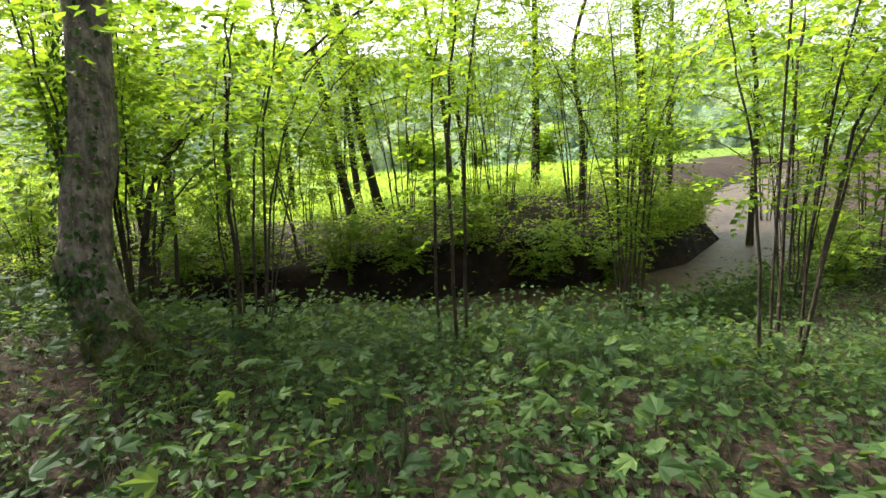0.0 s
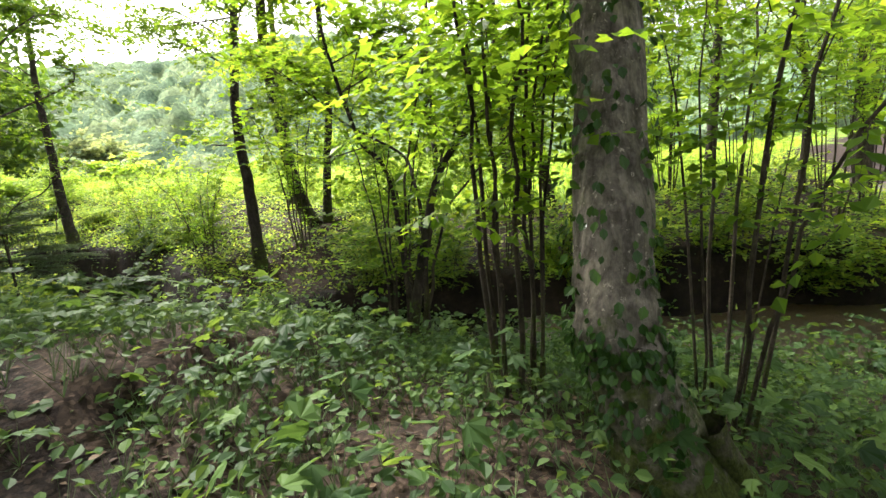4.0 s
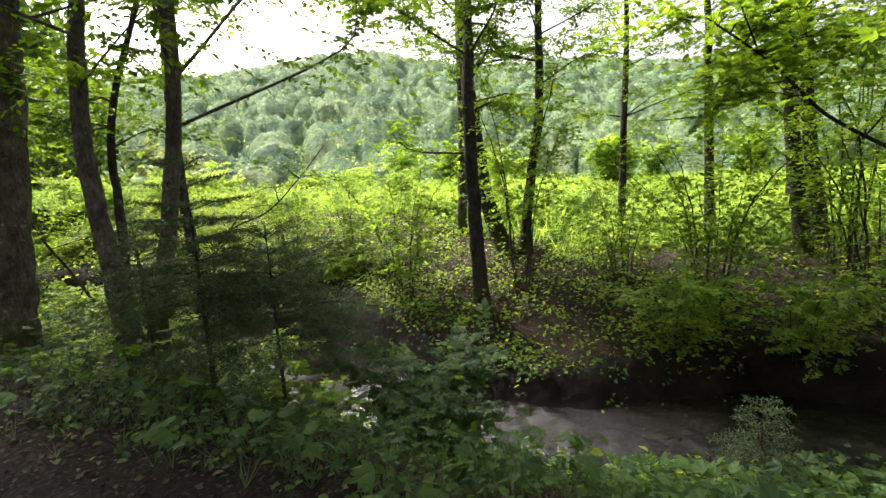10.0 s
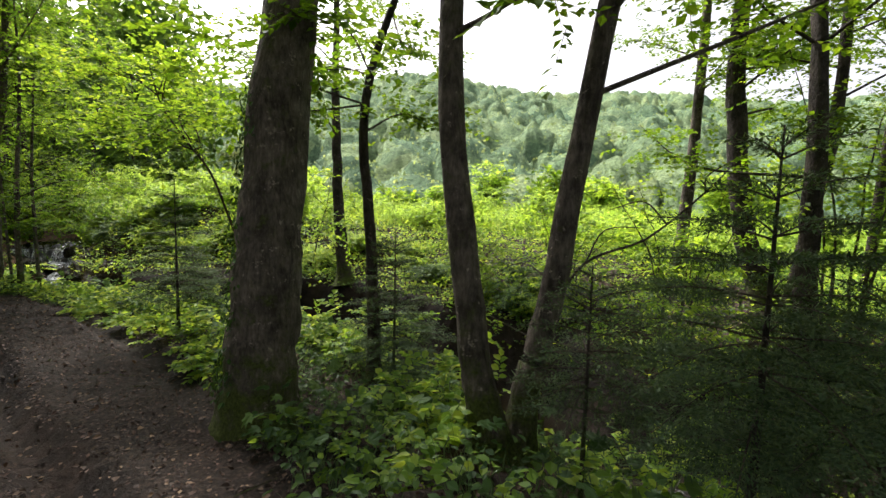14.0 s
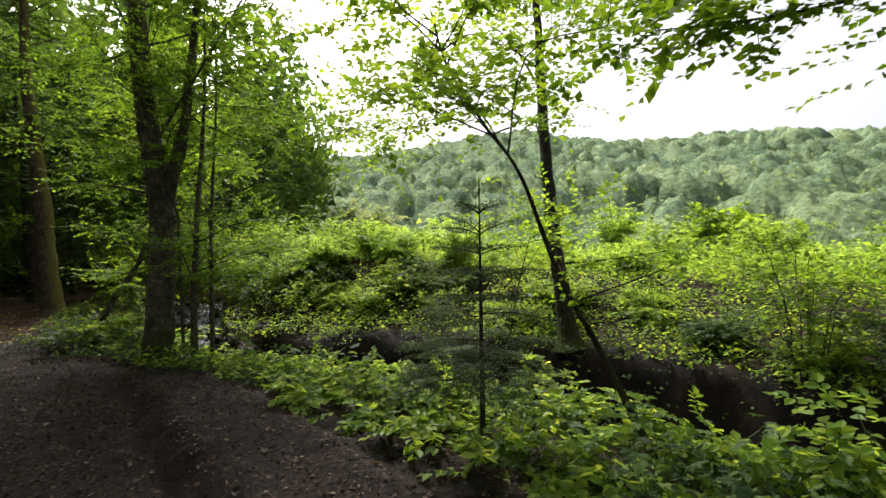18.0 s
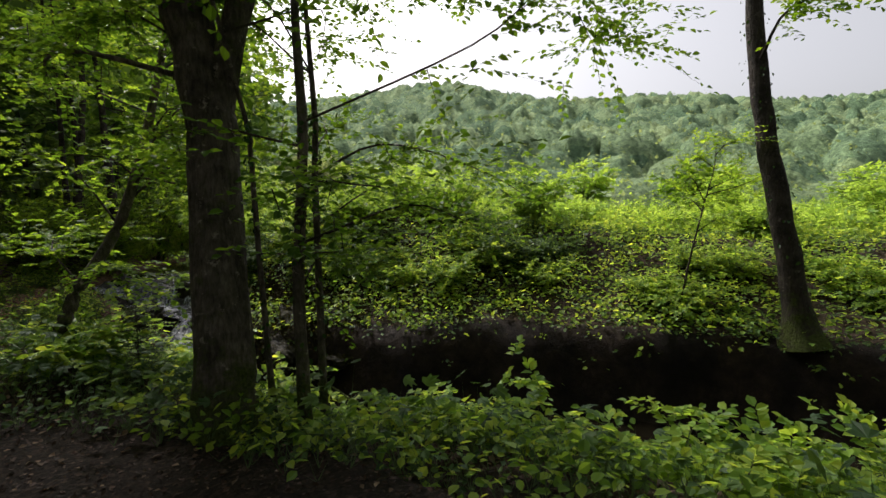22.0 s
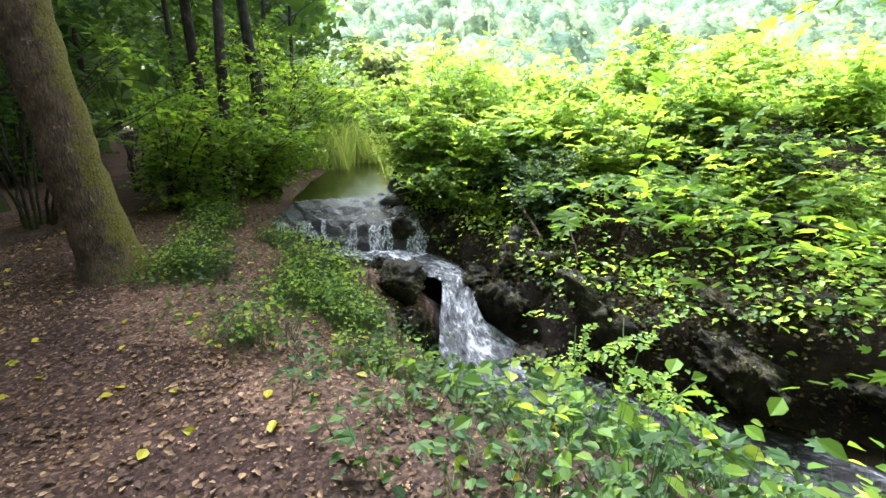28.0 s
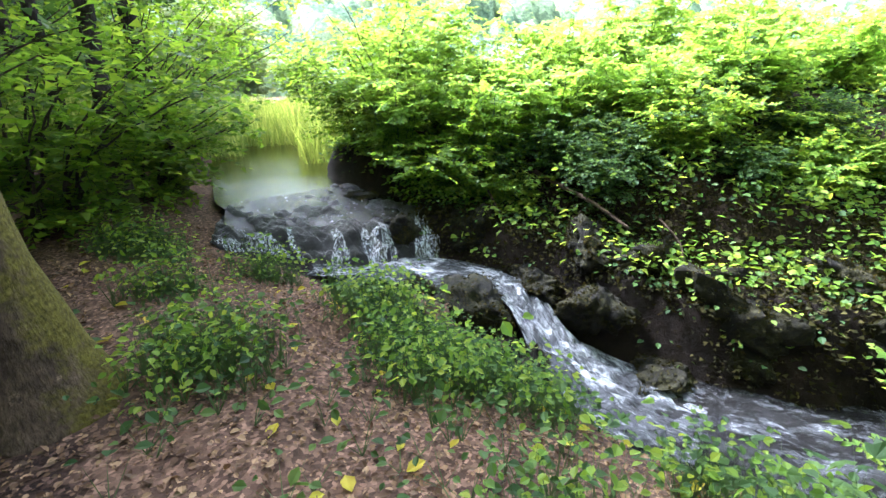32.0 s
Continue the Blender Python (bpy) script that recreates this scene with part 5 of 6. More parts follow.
for q, (x0, x1, cnt) in enumerate([(-4, 12, 42000), (-13, -4, 19000), (-22, -13, 17000), (-25, -22, 7000), (-30, -25, 3000)]):
    P, f = sample(cnt, x0, x1, -1, 22, lambda XY, z, g: cover(XY, z, g) * np.where(g["p"] < 6.5, 1, 0.5), 300 + q)
    herbs("undergrowth", "low green woodland herbs and seedlings between path and brook", P, rng.uniform(0.05, 0.3, len(P)) , 0.06, M_HERB, LEAF)
    P, f = sample(cnt // 9, x0, x1, -1, 22, lambda XY, z, g: cover(XY, z, g) * 0.8 * (g["p"] < 6), 320 + q)
    herbs("undergrowth", "taller maple seedlings and broad-leaved herbs by the path", P, rng.uniform(0.2, 0.55, len(P)) * (0.5 if q == 4 else 1), 0.055 if q == 4 else 0.11, M_HERB, LEAF if q == 4 else MAPLE, (4, 8), spread_r=0.2)
    P, f = sample(cnt // (2 if q == 0 else 4), x0, x1, 3, 22, lambda XY, z, g: cover(XY, z, g) * step((1.8 - g["a"]) / 1.0) * np.interp(XY[:, 0], [-25, -22], [0.1, 1.0]), 340 + q)
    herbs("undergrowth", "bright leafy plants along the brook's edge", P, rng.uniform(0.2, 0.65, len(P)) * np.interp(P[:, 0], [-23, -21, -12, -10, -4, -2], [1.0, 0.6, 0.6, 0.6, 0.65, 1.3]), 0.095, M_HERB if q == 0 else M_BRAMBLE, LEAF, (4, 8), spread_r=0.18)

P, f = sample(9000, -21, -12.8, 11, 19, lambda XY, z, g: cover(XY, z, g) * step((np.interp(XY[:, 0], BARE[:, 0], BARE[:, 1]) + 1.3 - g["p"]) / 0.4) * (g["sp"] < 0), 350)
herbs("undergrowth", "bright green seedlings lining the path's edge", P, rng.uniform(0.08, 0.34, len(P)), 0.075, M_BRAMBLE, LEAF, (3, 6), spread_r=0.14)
P, f = sample(26000, -25, 8, 8, 26, lambda XY, z, g: (g["sb"] < 0) * (g["a"] > 0.02) * (g["a"] < 0.55) * (0.25 + 0.3 * wob(XY[:, 0], XY[:, 1], 2.6, 7.0)), 351)
herbs("ivy_cover", "ivy, dead stalks and seedlings clinging to the cut bank", P, rng.uniform(0.01, 0.12, len(P)), 0.06, M_HERB, LEAF, (2, 5), None, spread_r=0.12, flat=0.9)

P, f = sample(60000, -26, -20.5, 19.5, 26, lambda XY, z, g: (g["sb"] < 0) * (g["a"] > 0.03) * (g["a"] < 1.5) * np.clip(0.45 + 0.6 * wob(XY[:, 0], XY[:, 1], 2.9, 9.0), 0, 1), 352)
herbs("moss_cover", "olive moss, dead fern and litter on the rocky bank", P, rng.uniform(0.0, 0.07, len(P)), 0.055, M_MOSS, SLIP, (2, 5), None, spread_r=0.08, flat=1.2)

# bramble and nettle cover on the far bank
def far_cover(XY, z, f):
    return (f["sb"] < 0) * np.maximum(step((f["a"] - np.interp(XY[:, 0], [-13, -11], [0.25, 0.02])) / 0.3), 0.2 * (f["a"] > 0.12)) * np.clip(0.55 + 0.55 * wob(XY[:, 0], XY[:, 1], 1.6, 2.0), np.interp(XY[:, 0], [-22, -19], [0.65, 0.3]), 1) * (f["a"] < 9)


for q, (x0, x1, cnt) in enumerate([(-2, 24, 24000), (-12, -2, 24000), (-22, -12, 38000), (-31, -22, 44000)]):
    small = 0.1 if q == 0 else 0.08
    P, f = sample(cnt, x0, x1, 8, 36, far_cover, 400 + q)
    tall = 1 + 1.6 * (rng.uniform(0, 1, len(P)) < 0.15)
    low = rng.uniform(0, 1, len(P)) < 0.4
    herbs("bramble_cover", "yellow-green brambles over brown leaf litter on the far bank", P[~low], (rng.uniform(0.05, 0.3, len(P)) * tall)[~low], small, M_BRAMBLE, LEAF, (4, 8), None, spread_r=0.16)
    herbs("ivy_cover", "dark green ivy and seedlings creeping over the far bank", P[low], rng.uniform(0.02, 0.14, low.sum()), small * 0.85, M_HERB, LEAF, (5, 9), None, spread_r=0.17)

# brambles and ivy in arching clumps on the far slope
slope_rng = np.random.default_rng(15)
for q in range(64):
    x = slope_rng.uniform(-25.6, -9.0) if q > 26 else slope_rng.uniform(-25.6, -20.0)
    y = np.interp(x, [-25.6, -24.3, -23, -20, -16, -13, -9], [25.2, 24.0, 23.4, 21.3, 21.0, 20.2, 16.6]) + slope_rng.uniform(0.0, 2.6)
    # bright clumps carry sunlight in their leaf colour, the rest are darker
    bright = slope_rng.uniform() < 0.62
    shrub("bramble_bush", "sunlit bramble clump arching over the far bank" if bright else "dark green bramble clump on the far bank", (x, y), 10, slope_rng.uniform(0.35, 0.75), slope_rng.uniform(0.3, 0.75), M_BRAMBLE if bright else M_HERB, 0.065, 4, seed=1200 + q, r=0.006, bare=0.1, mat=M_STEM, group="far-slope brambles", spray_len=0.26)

# tall meadow
def meadow_keep(XY, z, f):
    return (f["sb"] < 0) * step((f["a"] - 4.0) / 2.5) * (f["a"] < 45) * np.clip(14 / (f["a"] + 6), 0, 1)


P, f = sample(65000, -50, 40, 14, 70, meadow_keep, 500)
b = Buf()
n = len(P)
scatter(b, BLADE, P, np.column_stack([rng.normal(0, 0.25, (n, 2)), np.ones(n)]), rng.normal(0, 1, (n, 3)), rng.uniform(0.45, 1.0, n) * (1 + np.clip(f["a"] - 10, 0, 40) / 60))
tagged(new("meadow_grass", b.data("meadow_grass", [M_GRASS])), "tall bright green meadow grass beyond the brook", "grass", kind="stuff")
P, f = sample(20000, -50, 40, 14, 70, meadow_keep, 501)
herbs("meadow_herbs", "tall bright green nettles and herbs at the meadow's edge", P, rng.uniform(0.4, 1.0, len(P)), 0.15, M_GRASS, SIMPLE, (5, 9), None, spread_r=0.25)

# reeds round the head of the pool
P, f = sample(26000, -35, -22, 29, 46, lambda XY, z, g: (step((g["a"] + 0.5) / 0.4) * step((8 - g["a"]) / 3) * (XY[:, 1] > 30.5 + 1.2 * np.sin(XY[:, 0]))) * 0.7 + ((XY[:, 1] > 34) & (g["a"] < 0.3)) * 0.9, 502)
b = Buf()
n = len(P)
P[:, 2] = np.maximum(P[:, 2], 0.12)
scatter(b, BLADE, P, np.column_stack([rng.normal(0, 0.16, (n, 2)), np.ones(n)]), rng.normal(0, 1, (n, 3)), rng.uniform(0.8, 1.7, n))
tagged(new("reeds", b.data("reeds", [M_REED])), "tall pale green reeds at the head of the pool", "reeds", kind="stuff")

# dry leaves on the ground
P, f = sample(80000, -31, 7, -2, 24, lambda XY, z, g: np.where((g["sb"] > 0) & (g["a"] > 0.1) & (g["p"] < 5), 0.85, np.where((g["sb"] < 0) & (g["a"] > 0.4) & (g["a"] < 6), 0.6, 0)), 600)
b = Buf()
n = len(P)
scatter(b, SIMPLE, P + [0, 0, 0.01], np.column_stack([rng.normal(0, 1, (n, 2)), rng.normal(0, 0.15, n)]), np.column_stack([rng.normal(0, 0.35, (n, 2)), np.ones(n)]), 0.025 + 0.04 * rng.uniform(0, 1, n) ** 2.5)
tagged(new("fallen_leaves", b.data("fallen_leaves", [M_DRY])), "brown and tan fallen leaves strewn on the ground", "leaves", kind="stuff")
P, f = sample(140000, -30.5, -22.5, 14, 25, lambda XY, z, g: (g["sb"] > 0) * (g["a"] > 0.1) * step((-23.6 - XY[:, 0]) / 2.0) * (g["p"] < 5) * (0.55 + 0.45 * wob(XY[:, 0], XY[:, 1], 2.3, 4.0)), 601)
b = Buf()
n = len(P)
scatter(b, LEAF, P + [0, 0, 0.012], np.column_stack([rng.normal(0, 1, (n, 2)), rng.normal(0.05, 0.25, n)]), np.column_stack([rng.normal(0, 0.4, (n, 2)), np.ones(n)]), 0.013 + 0.04 * rng.uniform(0, 1, n) ** 3)
tagged(new("fallen_leaves", b.data("fallen_leaves", [M_LEAFDRY])), "dry tan and russet leaves thick on the ground by the waterfall", "leaves", kind="stuff")
M_FRAGMENT = leaf_material("broken brown leaf litter", (0.01, 0.006, 0.0045), (0.03, 0.018, 0.0135), (0.1, 0.062, 0.046), 0.05, 0.6, patch=4.0)
P, f = sample(150000, -25, -5, 3, 20, lambda XY, z, g: (g["p"] < 3.2) * (g["sb"] > 0) * (0.62 + 0.38 * wob(XY[:, 0], XY[:, 1], 2.7, 5.0)), 605)
b = Buf()
n = len(P)
scatter(b, SIMPLE, P + [0, 0, 0.008], np.column_stack([rng.normal(0, 1, (n, 2)), rng.normal(0.05, 0.35, n)]), np.column_stack([rng.normal(0, 0.55, (n, 2)), np.ones(n)]), 0.022 + 0.03 * rng.uniform(0, 1, n) ** 2)
tagged(new("fallen_leaves", b.data("fallen_leaves", [M_FRAGMENT])), "broken dark brown leaf litter on the trodden soil", "leaves", kind="stuff")
P, f = sample(5200, -25, -3, 2, 20, lambda XY, z, g: (g["p"] < 3.0) * (g["sb"] > 0) * (0.5 + 0.5 * wob(XY[:, 0], XY[:, 1], 1.7, 8.0)), 606)
b = Buf()
n = len(P)
scatter(b, LEAF, P + [0, 0, 0.012], np.column_stack([rng.normal(0, 1, (n, 2)), rng.normal(0.05, 0.25, n)]), np.column_stack([rng.normal(0, 0.4, (n, 2)), np.ones(n)]), rng.uniform(0.035, 0.075, n))
tagged(new("fallen_leaves", b.data("fallen_leaves", [M_DRY])), "whole tan and brown leaves lying on the dark path", "leaves", kind="stuff")
P, f = sample(260, -30.5, -23.5, 16, 23, lambda XY, z, g: (g["sb"] > 0) * (g["a"] > 0.15) * (g["p"] < 4) * 1.0, 604)
b = Buf()
n = len(P)
scatter(b, LEAF, P + [0, 0, 0.02], np.column_stack([rng.normal(0, 1, (n, 2)), rng.normal(0.05, 0.2, n)]), np.column_stack([rng.normal(0, 0.3, (n, 2)), np.ones(n)]), rng.uniform(0.06, 0.1, n))
tagged(new("fallen_leaves", b.data("fallen_leaves", [M_YELLOW])), "single yellow-green leaves fallen on the brown litter", "leaves", kind="stuff")
P, f = sample(900, -30, 4, -1, 23, lambda XY, z, g: (g["sb"] > 0) * (g["a"] > 0.2) * (g["p"] < 4.5) * 0.8, 602)
sticks = Buf()
for p_ in P:
    th = rng.uniform(0, 6.28)
    L_ = rng.uniform(0.08, 0.4)
    e_ = np.array([math.cos(th), math.sin(th), rng.normal(0, 0.06)]) * L_
    tube(sticks, curve_points([p_ + [0, 0, 0.012], p_ + e_ * 0.5 + rng.normal(0, 0.02, 3) + [0, 0, 0.02], p_ + e_ + [0, 0, 0.012]], 5), np.linspace(0.006, 0.003, 5) * rng.uniform(0.6, 1.6), 4)
tagged(new("fallen_sticks", sticks.data("fallen_sticks", [M_TWIG])), "thin dead sticks lying on the leaf litter", "sticks", kind="stuff")

def grid_mesh(name, X, Y, Z, mat):
    nu, nv = X.shape
    a, b = np.meshgrid(np.arange(nu - 1), np.arange(nv - 1), indexing="ij")
    Q = np.stack([a * nv + b, (a + 1) * nv + b, (a + 1) * nv + b + 1, a * nv + b + 1], -1).reshape(-1, 4)
    return new(name, mesh_data(name, np.stack([X, Y, Z], -1).reshape(-1, 3), Q, (), [mat], None, True))


# ---- far wooded hill ----
hrng = np.random.default_rng(9)
rng = hrng
az_ = np.linspace(-1.35, 1.5, 620)
rad_ = 46 + 330 * np.linspace(0, 1, 130) ** 1.25
AZ, RD = np.meshgrid(az_, rad_, indexing="ij")
CX, CY = -12 - RD * np.sin(AZ), 15 + RD * np.cos(AZ)
CZ = land(np.column_stack([CX.ravel(), CY.ravel()]))[0].reshape(CX.shape)
cell = 6.5
gi, gj = np.floor(CX / cell).astype(int), np.floor(CY / cell).astype(int)


def hashed(a, b, k):
    h = np.sin(a * 127.1 + b * 311.7 + k * 74.7) * 43758.5453
    return h - np.floor(h)


canopy = np.full(CX.shape, 2.0)
for di in (-1, 0, 1):
    for dj in (-1, 0, 1):
        a, b = gi + di, gj + dj
        ox, oy = (a + 0.15 + 0.7 * hashed(a, b, 1)) * cell, (b + 0.15 + 0.7 * hashed(a, b, 2)) * cell
        big_ = 0.55 + 0.75 * hashed(a, b, 3)
        R_ = 5.2 * big_
        q = 1 - ((CX - ox) ** 2 + (CY - oy) ** 2) / R_**2
        spike = hashed(a, b, 4) > 0.86
        top_ = np.where(spike, 13 * np.clip(q, 0, 1) ** 1.3, 3.0 + 7.5 * big_ * np.sqrt(np.clip(q, 0, 1)))
        canopy = np.maximum(canopy, np.where(q > 0, top_, 2.0))
canopy = canopy + np.where(canopy > 0, 0.7 * wob(CX, CY, 1.4) + 0.45 * wob(CX, CY, 3.1), 0)
canopy = canopy * (0.3 + 0.7 * step((CY - 70) / 45))
canopy = np.where((CY > 74 + 6 * np.sin(CX * 0.11)) & (hashed(gi, gj, 7) > 0.03), canopy, -2.0)
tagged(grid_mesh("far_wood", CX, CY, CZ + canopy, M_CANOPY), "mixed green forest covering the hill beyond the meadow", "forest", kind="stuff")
k = (canopy > 2).ravel() & (hrng.uniform(0, 1, CX.size) < 0.45) & (RD.ravel() < 260)
pos = np.column_stack([CX.ravel(), CY.ravel(), (CZ + canopy).ravel()])[k]
m = len(pos)
b = Buf()
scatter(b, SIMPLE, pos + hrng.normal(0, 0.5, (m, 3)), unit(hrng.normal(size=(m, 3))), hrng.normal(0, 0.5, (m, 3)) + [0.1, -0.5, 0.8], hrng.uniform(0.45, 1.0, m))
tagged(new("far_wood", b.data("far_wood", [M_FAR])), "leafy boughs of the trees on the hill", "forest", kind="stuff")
# bushes and trees along the meadow's far side
for q in range(16):
    x_ = -46 + q * 4.6 + hrng.uniform(-2, 2)
    y_ = hrng.uniform(40, 66)
    shrub("meadow_tree", "bright leafy young tree on the far side of the meadow", (x_, y_), 14, hrng.uniform(1.4, 2.6), hrng.uniform(3.0, 6.0), M_GRASS if q % 3 else M_HAZEL, 0.4, 5, seed=950 + q, r=0.06, bare=0.1, group="trees beyond the meadow", spray_len=0.9, shape=SLIP)
shrub("willow_tree", "round grey-green willow beyond the reeds", (-33.6, 58.0), 26, 3.6, 7.5, M_WILLOW, 0.5, 6, seed=940, r=0.08, bare=0.1, spray_len=1.3)

# the wood closes in on the uphill side
n = 1500
az = hrng.uniform(0.72, 3.4, n)
rr = hrng.uniform(30, 75, n)
hx, hy = -14 - rr * np.sin(az), 14 + rr * np.cos(az)
hz_, _, hf = land(np.column_stack([hx, hy]))
keep = hf["p"] > 5
hx, hy, hz_ = hx[keep], hy[keep], hz_[keep]
m = 60
R_ = hrng.uniform(2.2, 4.2, len(hx))
dirs = unit(hrng.normal(size=(len(hx), m, 3)))
c = np.column_stack([hx, hy, hz_ + hrng.uniform(0.5, 1.0, len(hx)) * np.where(hy > 22, 15.0, 7.0)])
pos = c[:, None] + dirs * (R_[:, None] * hrng.uniform(0.5, 1.08, (len(hx), m)))[..., None]
b = Buf()
scatter(b, SLIP, pos.reshape(-1, 3), unit(hrng.normal(size=(len(hx) * m, 3))), (dirs + hrng.normal(0, 0.6, dirs.shape)).reshape(-1, 3), np.repeat(R_ * 0.34, m))
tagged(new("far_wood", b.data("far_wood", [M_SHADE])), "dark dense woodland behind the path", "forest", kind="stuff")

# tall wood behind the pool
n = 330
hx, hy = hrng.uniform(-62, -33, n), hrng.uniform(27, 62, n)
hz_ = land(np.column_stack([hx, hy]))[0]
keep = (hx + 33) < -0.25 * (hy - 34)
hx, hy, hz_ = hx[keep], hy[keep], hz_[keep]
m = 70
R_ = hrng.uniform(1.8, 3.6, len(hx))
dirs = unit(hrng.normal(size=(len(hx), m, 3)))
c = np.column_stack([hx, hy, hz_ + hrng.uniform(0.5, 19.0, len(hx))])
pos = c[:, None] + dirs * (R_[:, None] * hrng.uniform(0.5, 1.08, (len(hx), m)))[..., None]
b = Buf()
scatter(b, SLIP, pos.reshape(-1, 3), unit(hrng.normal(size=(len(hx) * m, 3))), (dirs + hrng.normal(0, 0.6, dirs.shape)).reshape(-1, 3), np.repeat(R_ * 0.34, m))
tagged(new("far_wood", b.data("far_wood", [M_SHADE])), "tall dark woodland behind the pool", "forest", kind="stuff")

# ---- rocks and the little waterfall ----
def rock(name, label, place, size, seed, mat=None, turn=0.0, cuts=13, tufts=True):
    """A stone: a ball cut by slanting planes, then roughened."""
    r_ = np.random.default_rng(seed)
    bm = bmesh.new()
    bmesh.ops.create_icosphere(bm, subdivisions=5, radius=1.0)
    V = np.array([v.co[:] for v in bm.verts])
    N = unit(r_.normal(size=(cuts, 3)))
    for n_, d_ in zip(N, r_.uniform(0.38, 0.75, cuts)):
        over = np.clip(V @ n_ - d_, 0, None)
        V = V - over[:, None] * n_ * 0.9
    off = Vector((seed * 3.1, seed * 1.7, seed * 0.9))
    for v, p_ in zip(bm.verts, V):
        c_ = Vector(p_)
        k = 1.15 + 0.3 * noise.noise(c_ * 1.9 + off) - 0.3 * abs(noise.noise(c_ * 3.9 + off)) + 0.16 * noise.noise(c_ * 7 + off) - 0.12 * abs(noise.noise(c_ * 13 + off)) + 0.06 * noise.noise(c_ * 25 + off)
        v.co = Vector((c_.x * k * size[0] * 1.2, c_.y * k * size[1] * 1.2, c_.z * k * size[2] * 1.2))
    me = bpy.data.meshes.new(name)
    bm.to_mesh(me)
    bm.free()
    me.materials.append(mat or M_ROCK)
    me.polygons.foreach_set("use_smooth", np.full(len(me.polygons), True))
    ob = new(name, me)
    ob.matrix_world = pose(*place, 0, 0, turn)
    if tufts:
        V, N = np.array([v.co[:] for v in me.vertices]), np.array([v.normal[:] for v in me.vertices])
        k = np.array([noise.noise(Vector(p_) * 3.5 + off) for p_ in V]) > -0.05
        k &= (N[:, 2] > 0.1) | (r_.uniform(0, 1, len(V)) < 0.12)
        i = np.repeat(np.nonzero(k)[0], 2)
        moss = Buf()
        scatter(moss, SLIP, V[i] + r_.normal(0, 0.012, (len(i), 3)), N[i] * 0.5 + r_.normal(0, 0.6, (len(i), 3)) + [0, 0, -0.35], N[i] + r_.normal(0, 0.5, (len(i), 3)), r_.uniform(0.015, 0.045, len(i)))
        tagged(part("moss", moss.data("moss", [M_MOSS]), ob, "olive brown moss"), "olive brown moss", kind="stuff")
    return tagged(ob, label, "rock", "brook rocks")


rock("rock", "broad overhanging mossy rock of the far bank", (-23.1, 22.15, -0.4), (0.75, 0.55, 0.5), 1, turn=-28)
rock("rock", "mossy boulder beside the chute", (-24.2, 22.75, -0.4), (0.4, 0.42, 0.42), 2)
rock("rock", "dark wet boulder by the chute", (-24.62, 23.55, -0.42), (0.34, 0.42, 0.34), 3)
rock("rock", "dark boulder at the chute's foot", (-23.8, 22.1, -0.98), (0.4, 0.34, 0.36), 4)
rock("rock", "flat mossy rock on the near side of the chute", (-25.8, 22.75, -0.3), (0.36, 0.5, 0.3), 5)
rock("rock", "mossy rock at the shelf's edge", (-25.5, 22.2, -0.65), (0.26, 0.36, 0.4), 6)
rock("rock", "small mossy stone standing in the fall", (-26.1, 24.72, -0.02), (0.2, 0.17, 0.24), 7)
rock("rock", "dark stone on the fall's lip", (-27.7, 25.15, 0.12), (0.2, 0.16, 0.09), 8)
rock("rock", "dark stone at the pool's outlet", (-26.53, 26.0, 0.34), (0.17, 0.13, 0.07), 9)
rock("rock", "shaded rock under the far bank", (-25.0, 24.6, -0.05), (0.42, 0.5, 0.42), 10)
rock("rock", "mossy rock shelf of the far bank", (-22.0, 21.25, -0.5), (0.6, 0.4, 0.38), 11, turn=-25)
bank_rng = np.random.default_rng(41)
for q, w_ in enumerate(np.linspace(0, 1, 16)):
    x_ = np.interp(w_, [0, 0.3, 0.6, 1], [-24.75, -24.15, -23.3, -21.2]) + bank_rng.uniform(0.15, 0.45)
    y_ = np.interp(w_, [0, 0.3, 0.6, 1], [24.3, 23.0, 22.15, 20.95]) + bank_rng.uniform(0.15, 0.5)
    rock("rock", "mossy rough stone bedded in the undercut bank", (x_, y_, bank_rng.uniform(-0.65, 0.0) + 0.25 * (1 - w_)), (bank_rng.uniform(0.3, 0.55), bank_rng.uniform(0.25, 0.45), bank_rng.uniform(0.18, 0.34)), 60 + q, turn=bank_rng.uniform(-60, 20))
rock("rock", "low dark rock under the near edge of the shelf", (-26.2, 23.4, -0.32), (0.45, 0.28, 0.22), 12, turn=35)


def along(points, n):
    P = np.asarray(points, float)
    return curve_points(np.column_stack([P, np.zeros(len(P))]), n)[:, :2]


NU = 90
LIP = along([(-28.5, 24.55), (-28.0, 24.9), (-27.4, 24.95), (-26.8, 24.75), (-26.3, 24.85), (-25.8, 25.0), (-25.5, 25.3)], NU)
FOOT = along([(-28.15, 24.4), (-27.6, 24.5), (-27.2, 24.3), (-26.7, 24.25), (-26.3, 24.3), (-25.85, 24.35), (-25.3, 24.5)], NU)
BACK = along([(-28.5, 25.3), (-28.3, 26.0), (-27.6, 26.3), (-27.0, 26.7), (-26.5, 27.0), (-26.1, 26.6), (-25.6, 25.9)], NU)


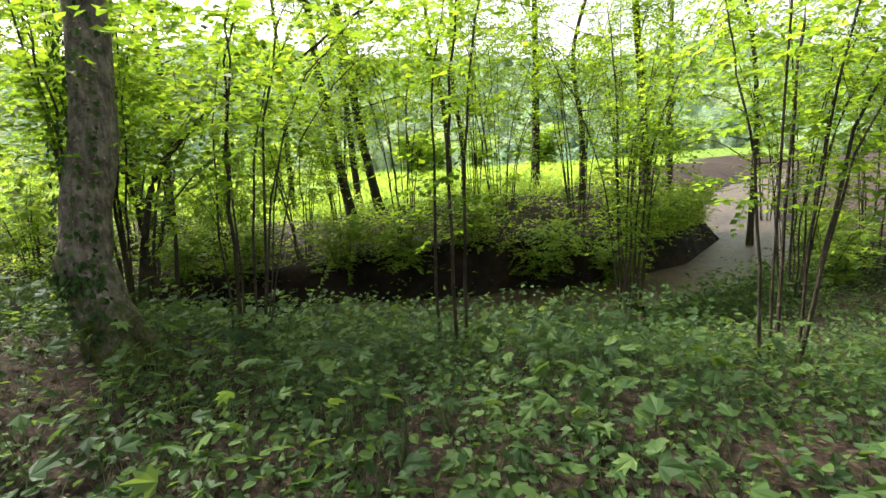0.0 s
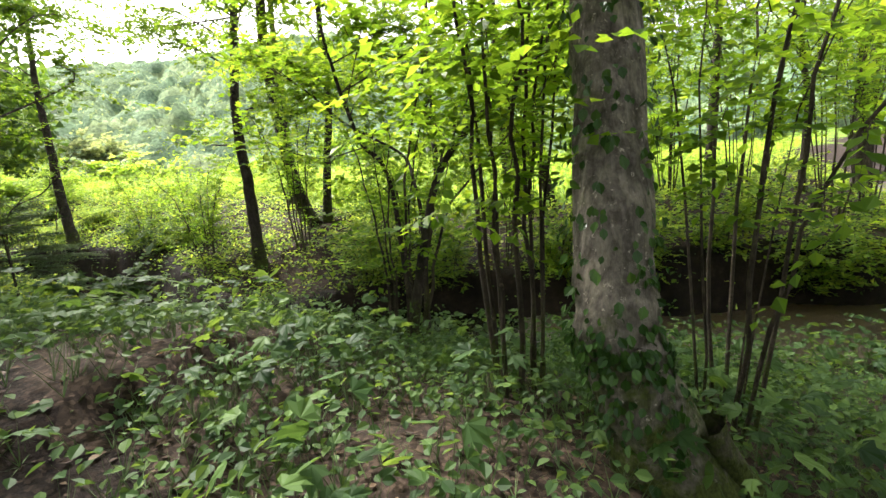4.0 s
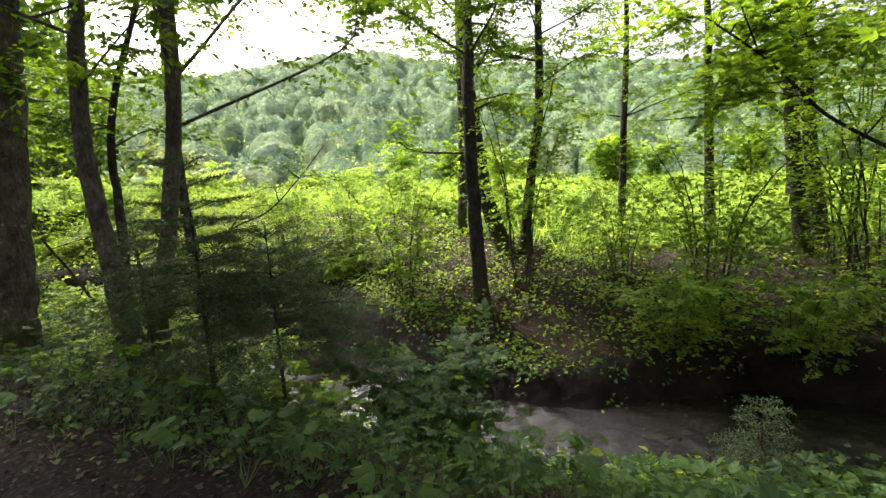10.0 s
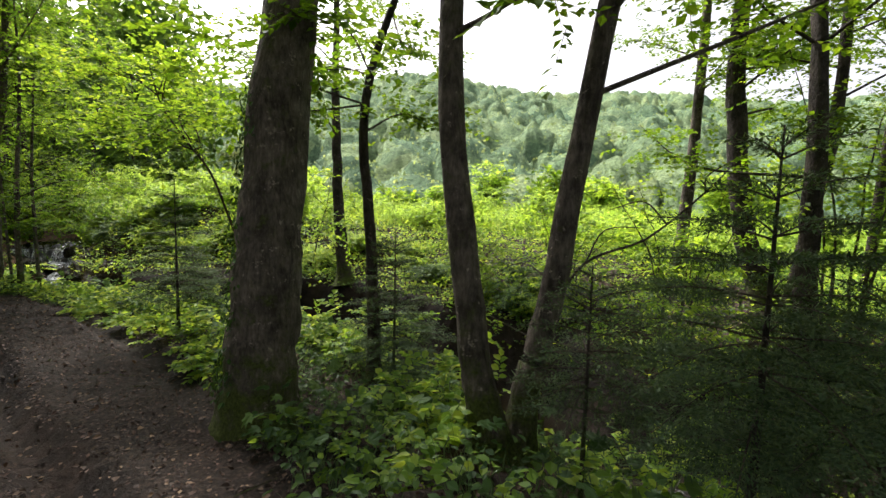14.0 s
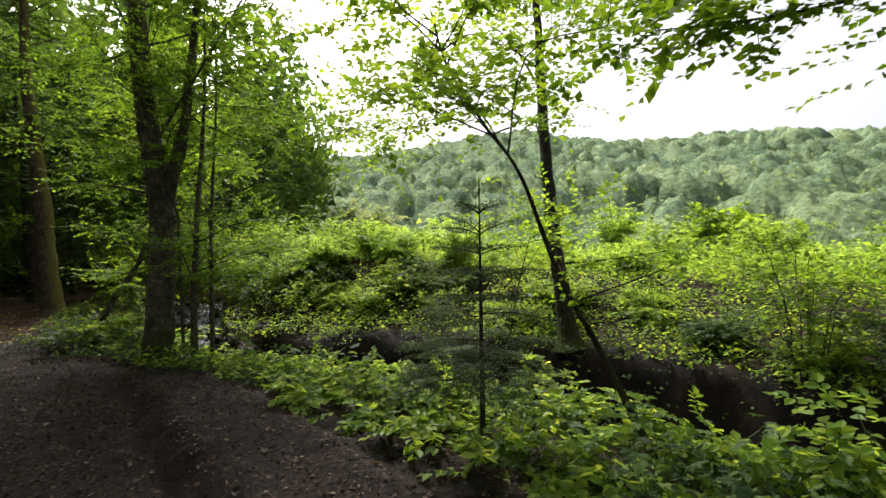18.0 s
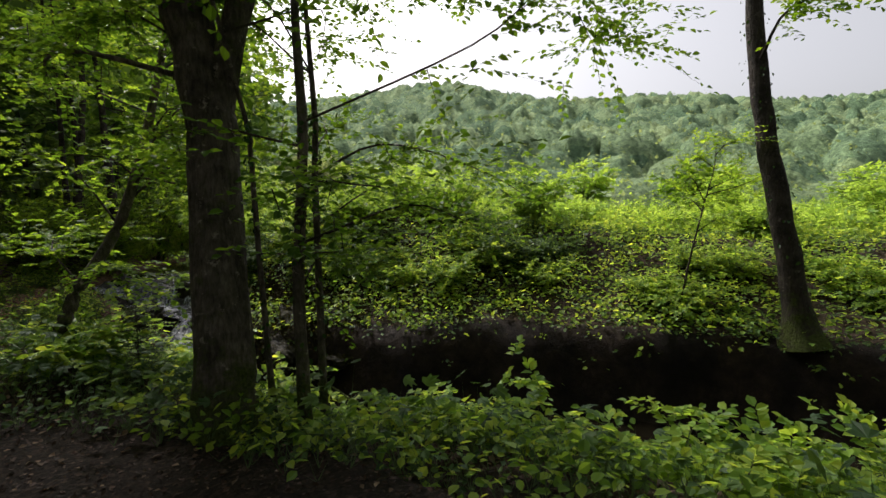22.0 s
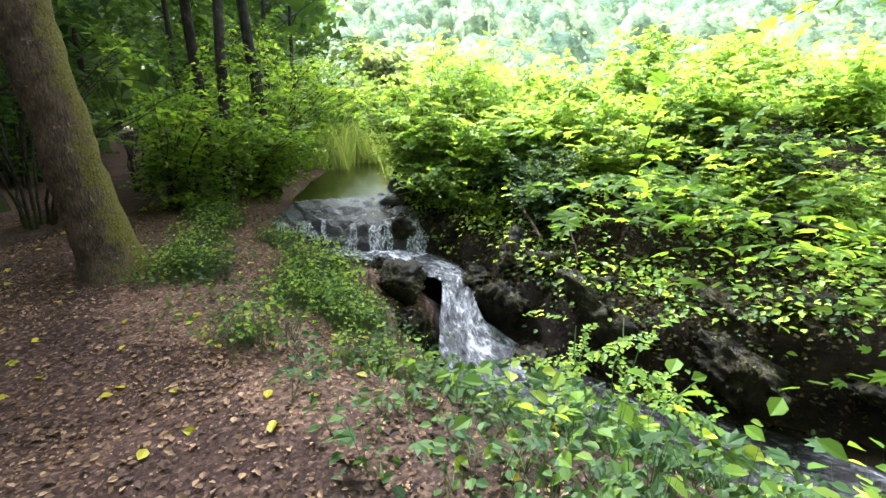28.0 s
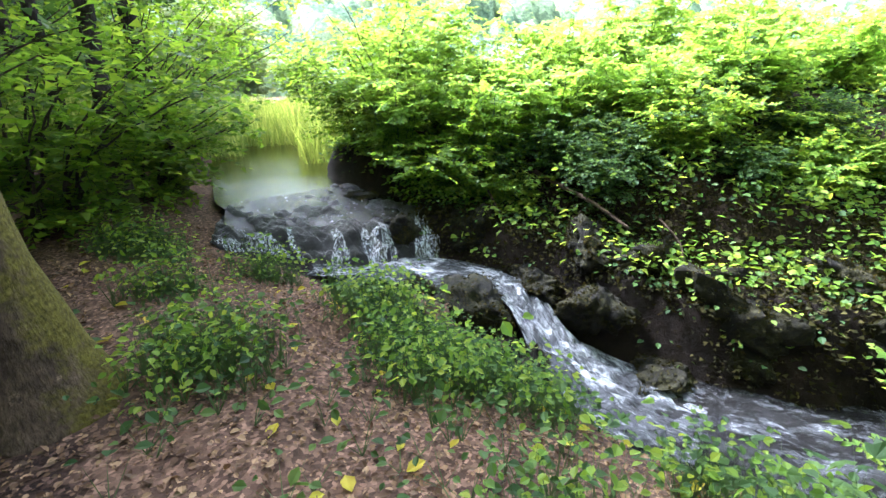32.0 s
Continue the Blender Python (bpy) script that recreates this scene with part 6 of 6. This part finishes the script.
def fall_point(u, v):
    """The rock step: v from 0 at the foot over the lip (0.45) to the back of the flat shelf (1)."""
    i = u * (NU - 1)
    g = lambda L: np.stack([np.interp(i, np.arange(NU), L[:, c]) for c in range(2)], -1)
    s = np.clip(v / 0.45, 0, 1)[..., None]
    q = np.clip((v - 0.45) / 0.55, 0, 1)[..., None]
    XY = g(FOOT) * (1 - s) + g(LIP) * s
    XY = XY * (1 - q) + g(BACK) * q
    X, Y = XY[..., 0], XY[..., 1]
    tread = np.interp(v, [0, 0.1, 0.16, 0.26, 0.33, 0.45, 0.6, 1.0], [-0.42, -0.3, -0.1, -0.03, 0.12, 0.18, 0.27, 0.35])
    z = tread + 0.05 * np.clip((v - 0.4) / 0.1, 0, 1) * (wob(X, Y, 5.5, 3.0) - 0.25) + 0.035 * wob(X, Y, 9) + 0.028 * wob(X, Y, 19, 1.0) + 0.016 * wob(X, Y, 41, 2.0) + 0.05 * np.sin(u * 31 + 2 * np.sin(u * 11)) * np.sin(np.clip(v, 0, 0.6) * 5.2)
    return X, Y, z


u, v = np.meshgrid(np.linspace(0, 1, 170), np.linspace(0, 1, 90), indexing="ij")
tagged(grid_mesh("rock_ledge", *fall_point(u, v), M_WETROCK), "dark wet layered rock ledge of the waterfall", "rock", "brook rocks")
# thin water over the flat of the shelf
u, v = np.meshgrid(np.linspace(0.04, 0.96, 90), np.linspace(0.47, 1.0, 60), indexing="ij")
X, Y, Z = fall_point(u, v)
tagged(grid_mesh("water", X, Y, np.interp(v, [0.45, 0.6, 1.0], [0.16, 0.262, 0.39]) + 0.014 * wob(X, Y, 6.5) + 0.008 * wob(X, Y, 17), M_SHEET), "thin water sliding over the flat rock shelf", "water", kind="structure")
for q, (u0, u1) in enumerate([(0.02, 0.05), (0.055, 0.085), (0.09, 0.13), (0.125, 0.155), (0.165, 0.2), (0.26, 0.28), (0.41, 0.435), (0.44, 0.455), (0.55, 0.585), (0.58, 0.62), (0.625, 0.65), (0.66, 0.68), (0.8, 0.84), (0.835, 0.87), (0.87, 0.92), (0.925, 0.955)]):
    u, v = np.meshgrid(np.linspace(u0, u1, 10), np.linspace(0.0, 0.43 + 0.04 * math.sin(q * 2.7), 26), indexing="ij")
    mid = (u0 + u1) / 2
    u = mid + (u - mid) * (0.8 + 1.1 * (0.47 - v) / 0.47 + 0.2 * np.sin(v * 15 + q * 2.1)) + 0.012 * np.sin(v * 11 + q * 1.7)
    X, Y, Z = fall_point(u, v)
    lift = 0.016 + 0.008 * np.sin(u * 90 + q) + 0.012 * np.sin(np.pi * np.clip(v / 0.5, 0, 1))
    tagged(grid_mesh("waterfall", X, Y - lift, Z + lift * 0.5, M_FALL), "thin white strand of water falling over the ledge", "waterfall", "waterfall strands")

# roots hanging out of the undercut bank
for q, (P_, r_, lab) in enumerate([([(-24.15, 24.75, 0.8), (-24.05, 24.1, 0.7), (-23.94, 23.5, 0.6), (-23.79, 23.0, 0.42)], 0.035, "mossy root hanging from the undercut bank"), ([(-22.7, 24.6, 1.0), (-22.8, 23.9, 0.8), (-22.85, 23.4, 0.72), (-22.41, 22.85, 0.6)], 0.016, "bare pale root lying over the bank"),
                                  ([(-24.9, 24.6, 0.6), (-24.85, 24.2, 0.35), (-24.7, 24.0, 0.1)], 0.014, "thin root over the wet rock"), ([(-23.4, 23.0, 0.5), (-23.35, 22.7, 0.3), (-23.4, 22.5, 0.05)], 0.012, "thin root hanging over the rock")]):
    b = Buf()
    tube(b, curve_points(P_, 16), np.linspace(r_, r_ * 0.5, 16), 8, 0.1, True)
    tagged(new("root", b.data("root", [M_BARK_MOSSY if q != 1 else M_BARK_PALE], True)), lab, "root", "bank roots")
b = Buf()
tube(b, curve_points([(-23.47, 17.58, 0.2), (-23.4, 17.62, 0.4), (-23.28, 17.68, 0.62)], 10), np.linspace(0.1, 0.07, 10), 10, 0.12, True)
tagged(new("stump", b.data("stump", [M_BARK_DARK], True)), "short mossy broken stump leaning beside the path", "stump")
b = Buf()
tube(b, curve_points([(-21.1, 18.55, 0.1), (-20.72, 18.52, 0.22), (-20.24, 18.29, 0.16), (-19.8, 18.1, 0.0)], 14), np.linspace(0.005, 0.01, 14), 7, 0.06, True)
tagged(new("fallen_branch", b.data("fallen_branch", [M_BARK_PALE], True)), "bare pale dead branch leaning over the near bank", "branch")
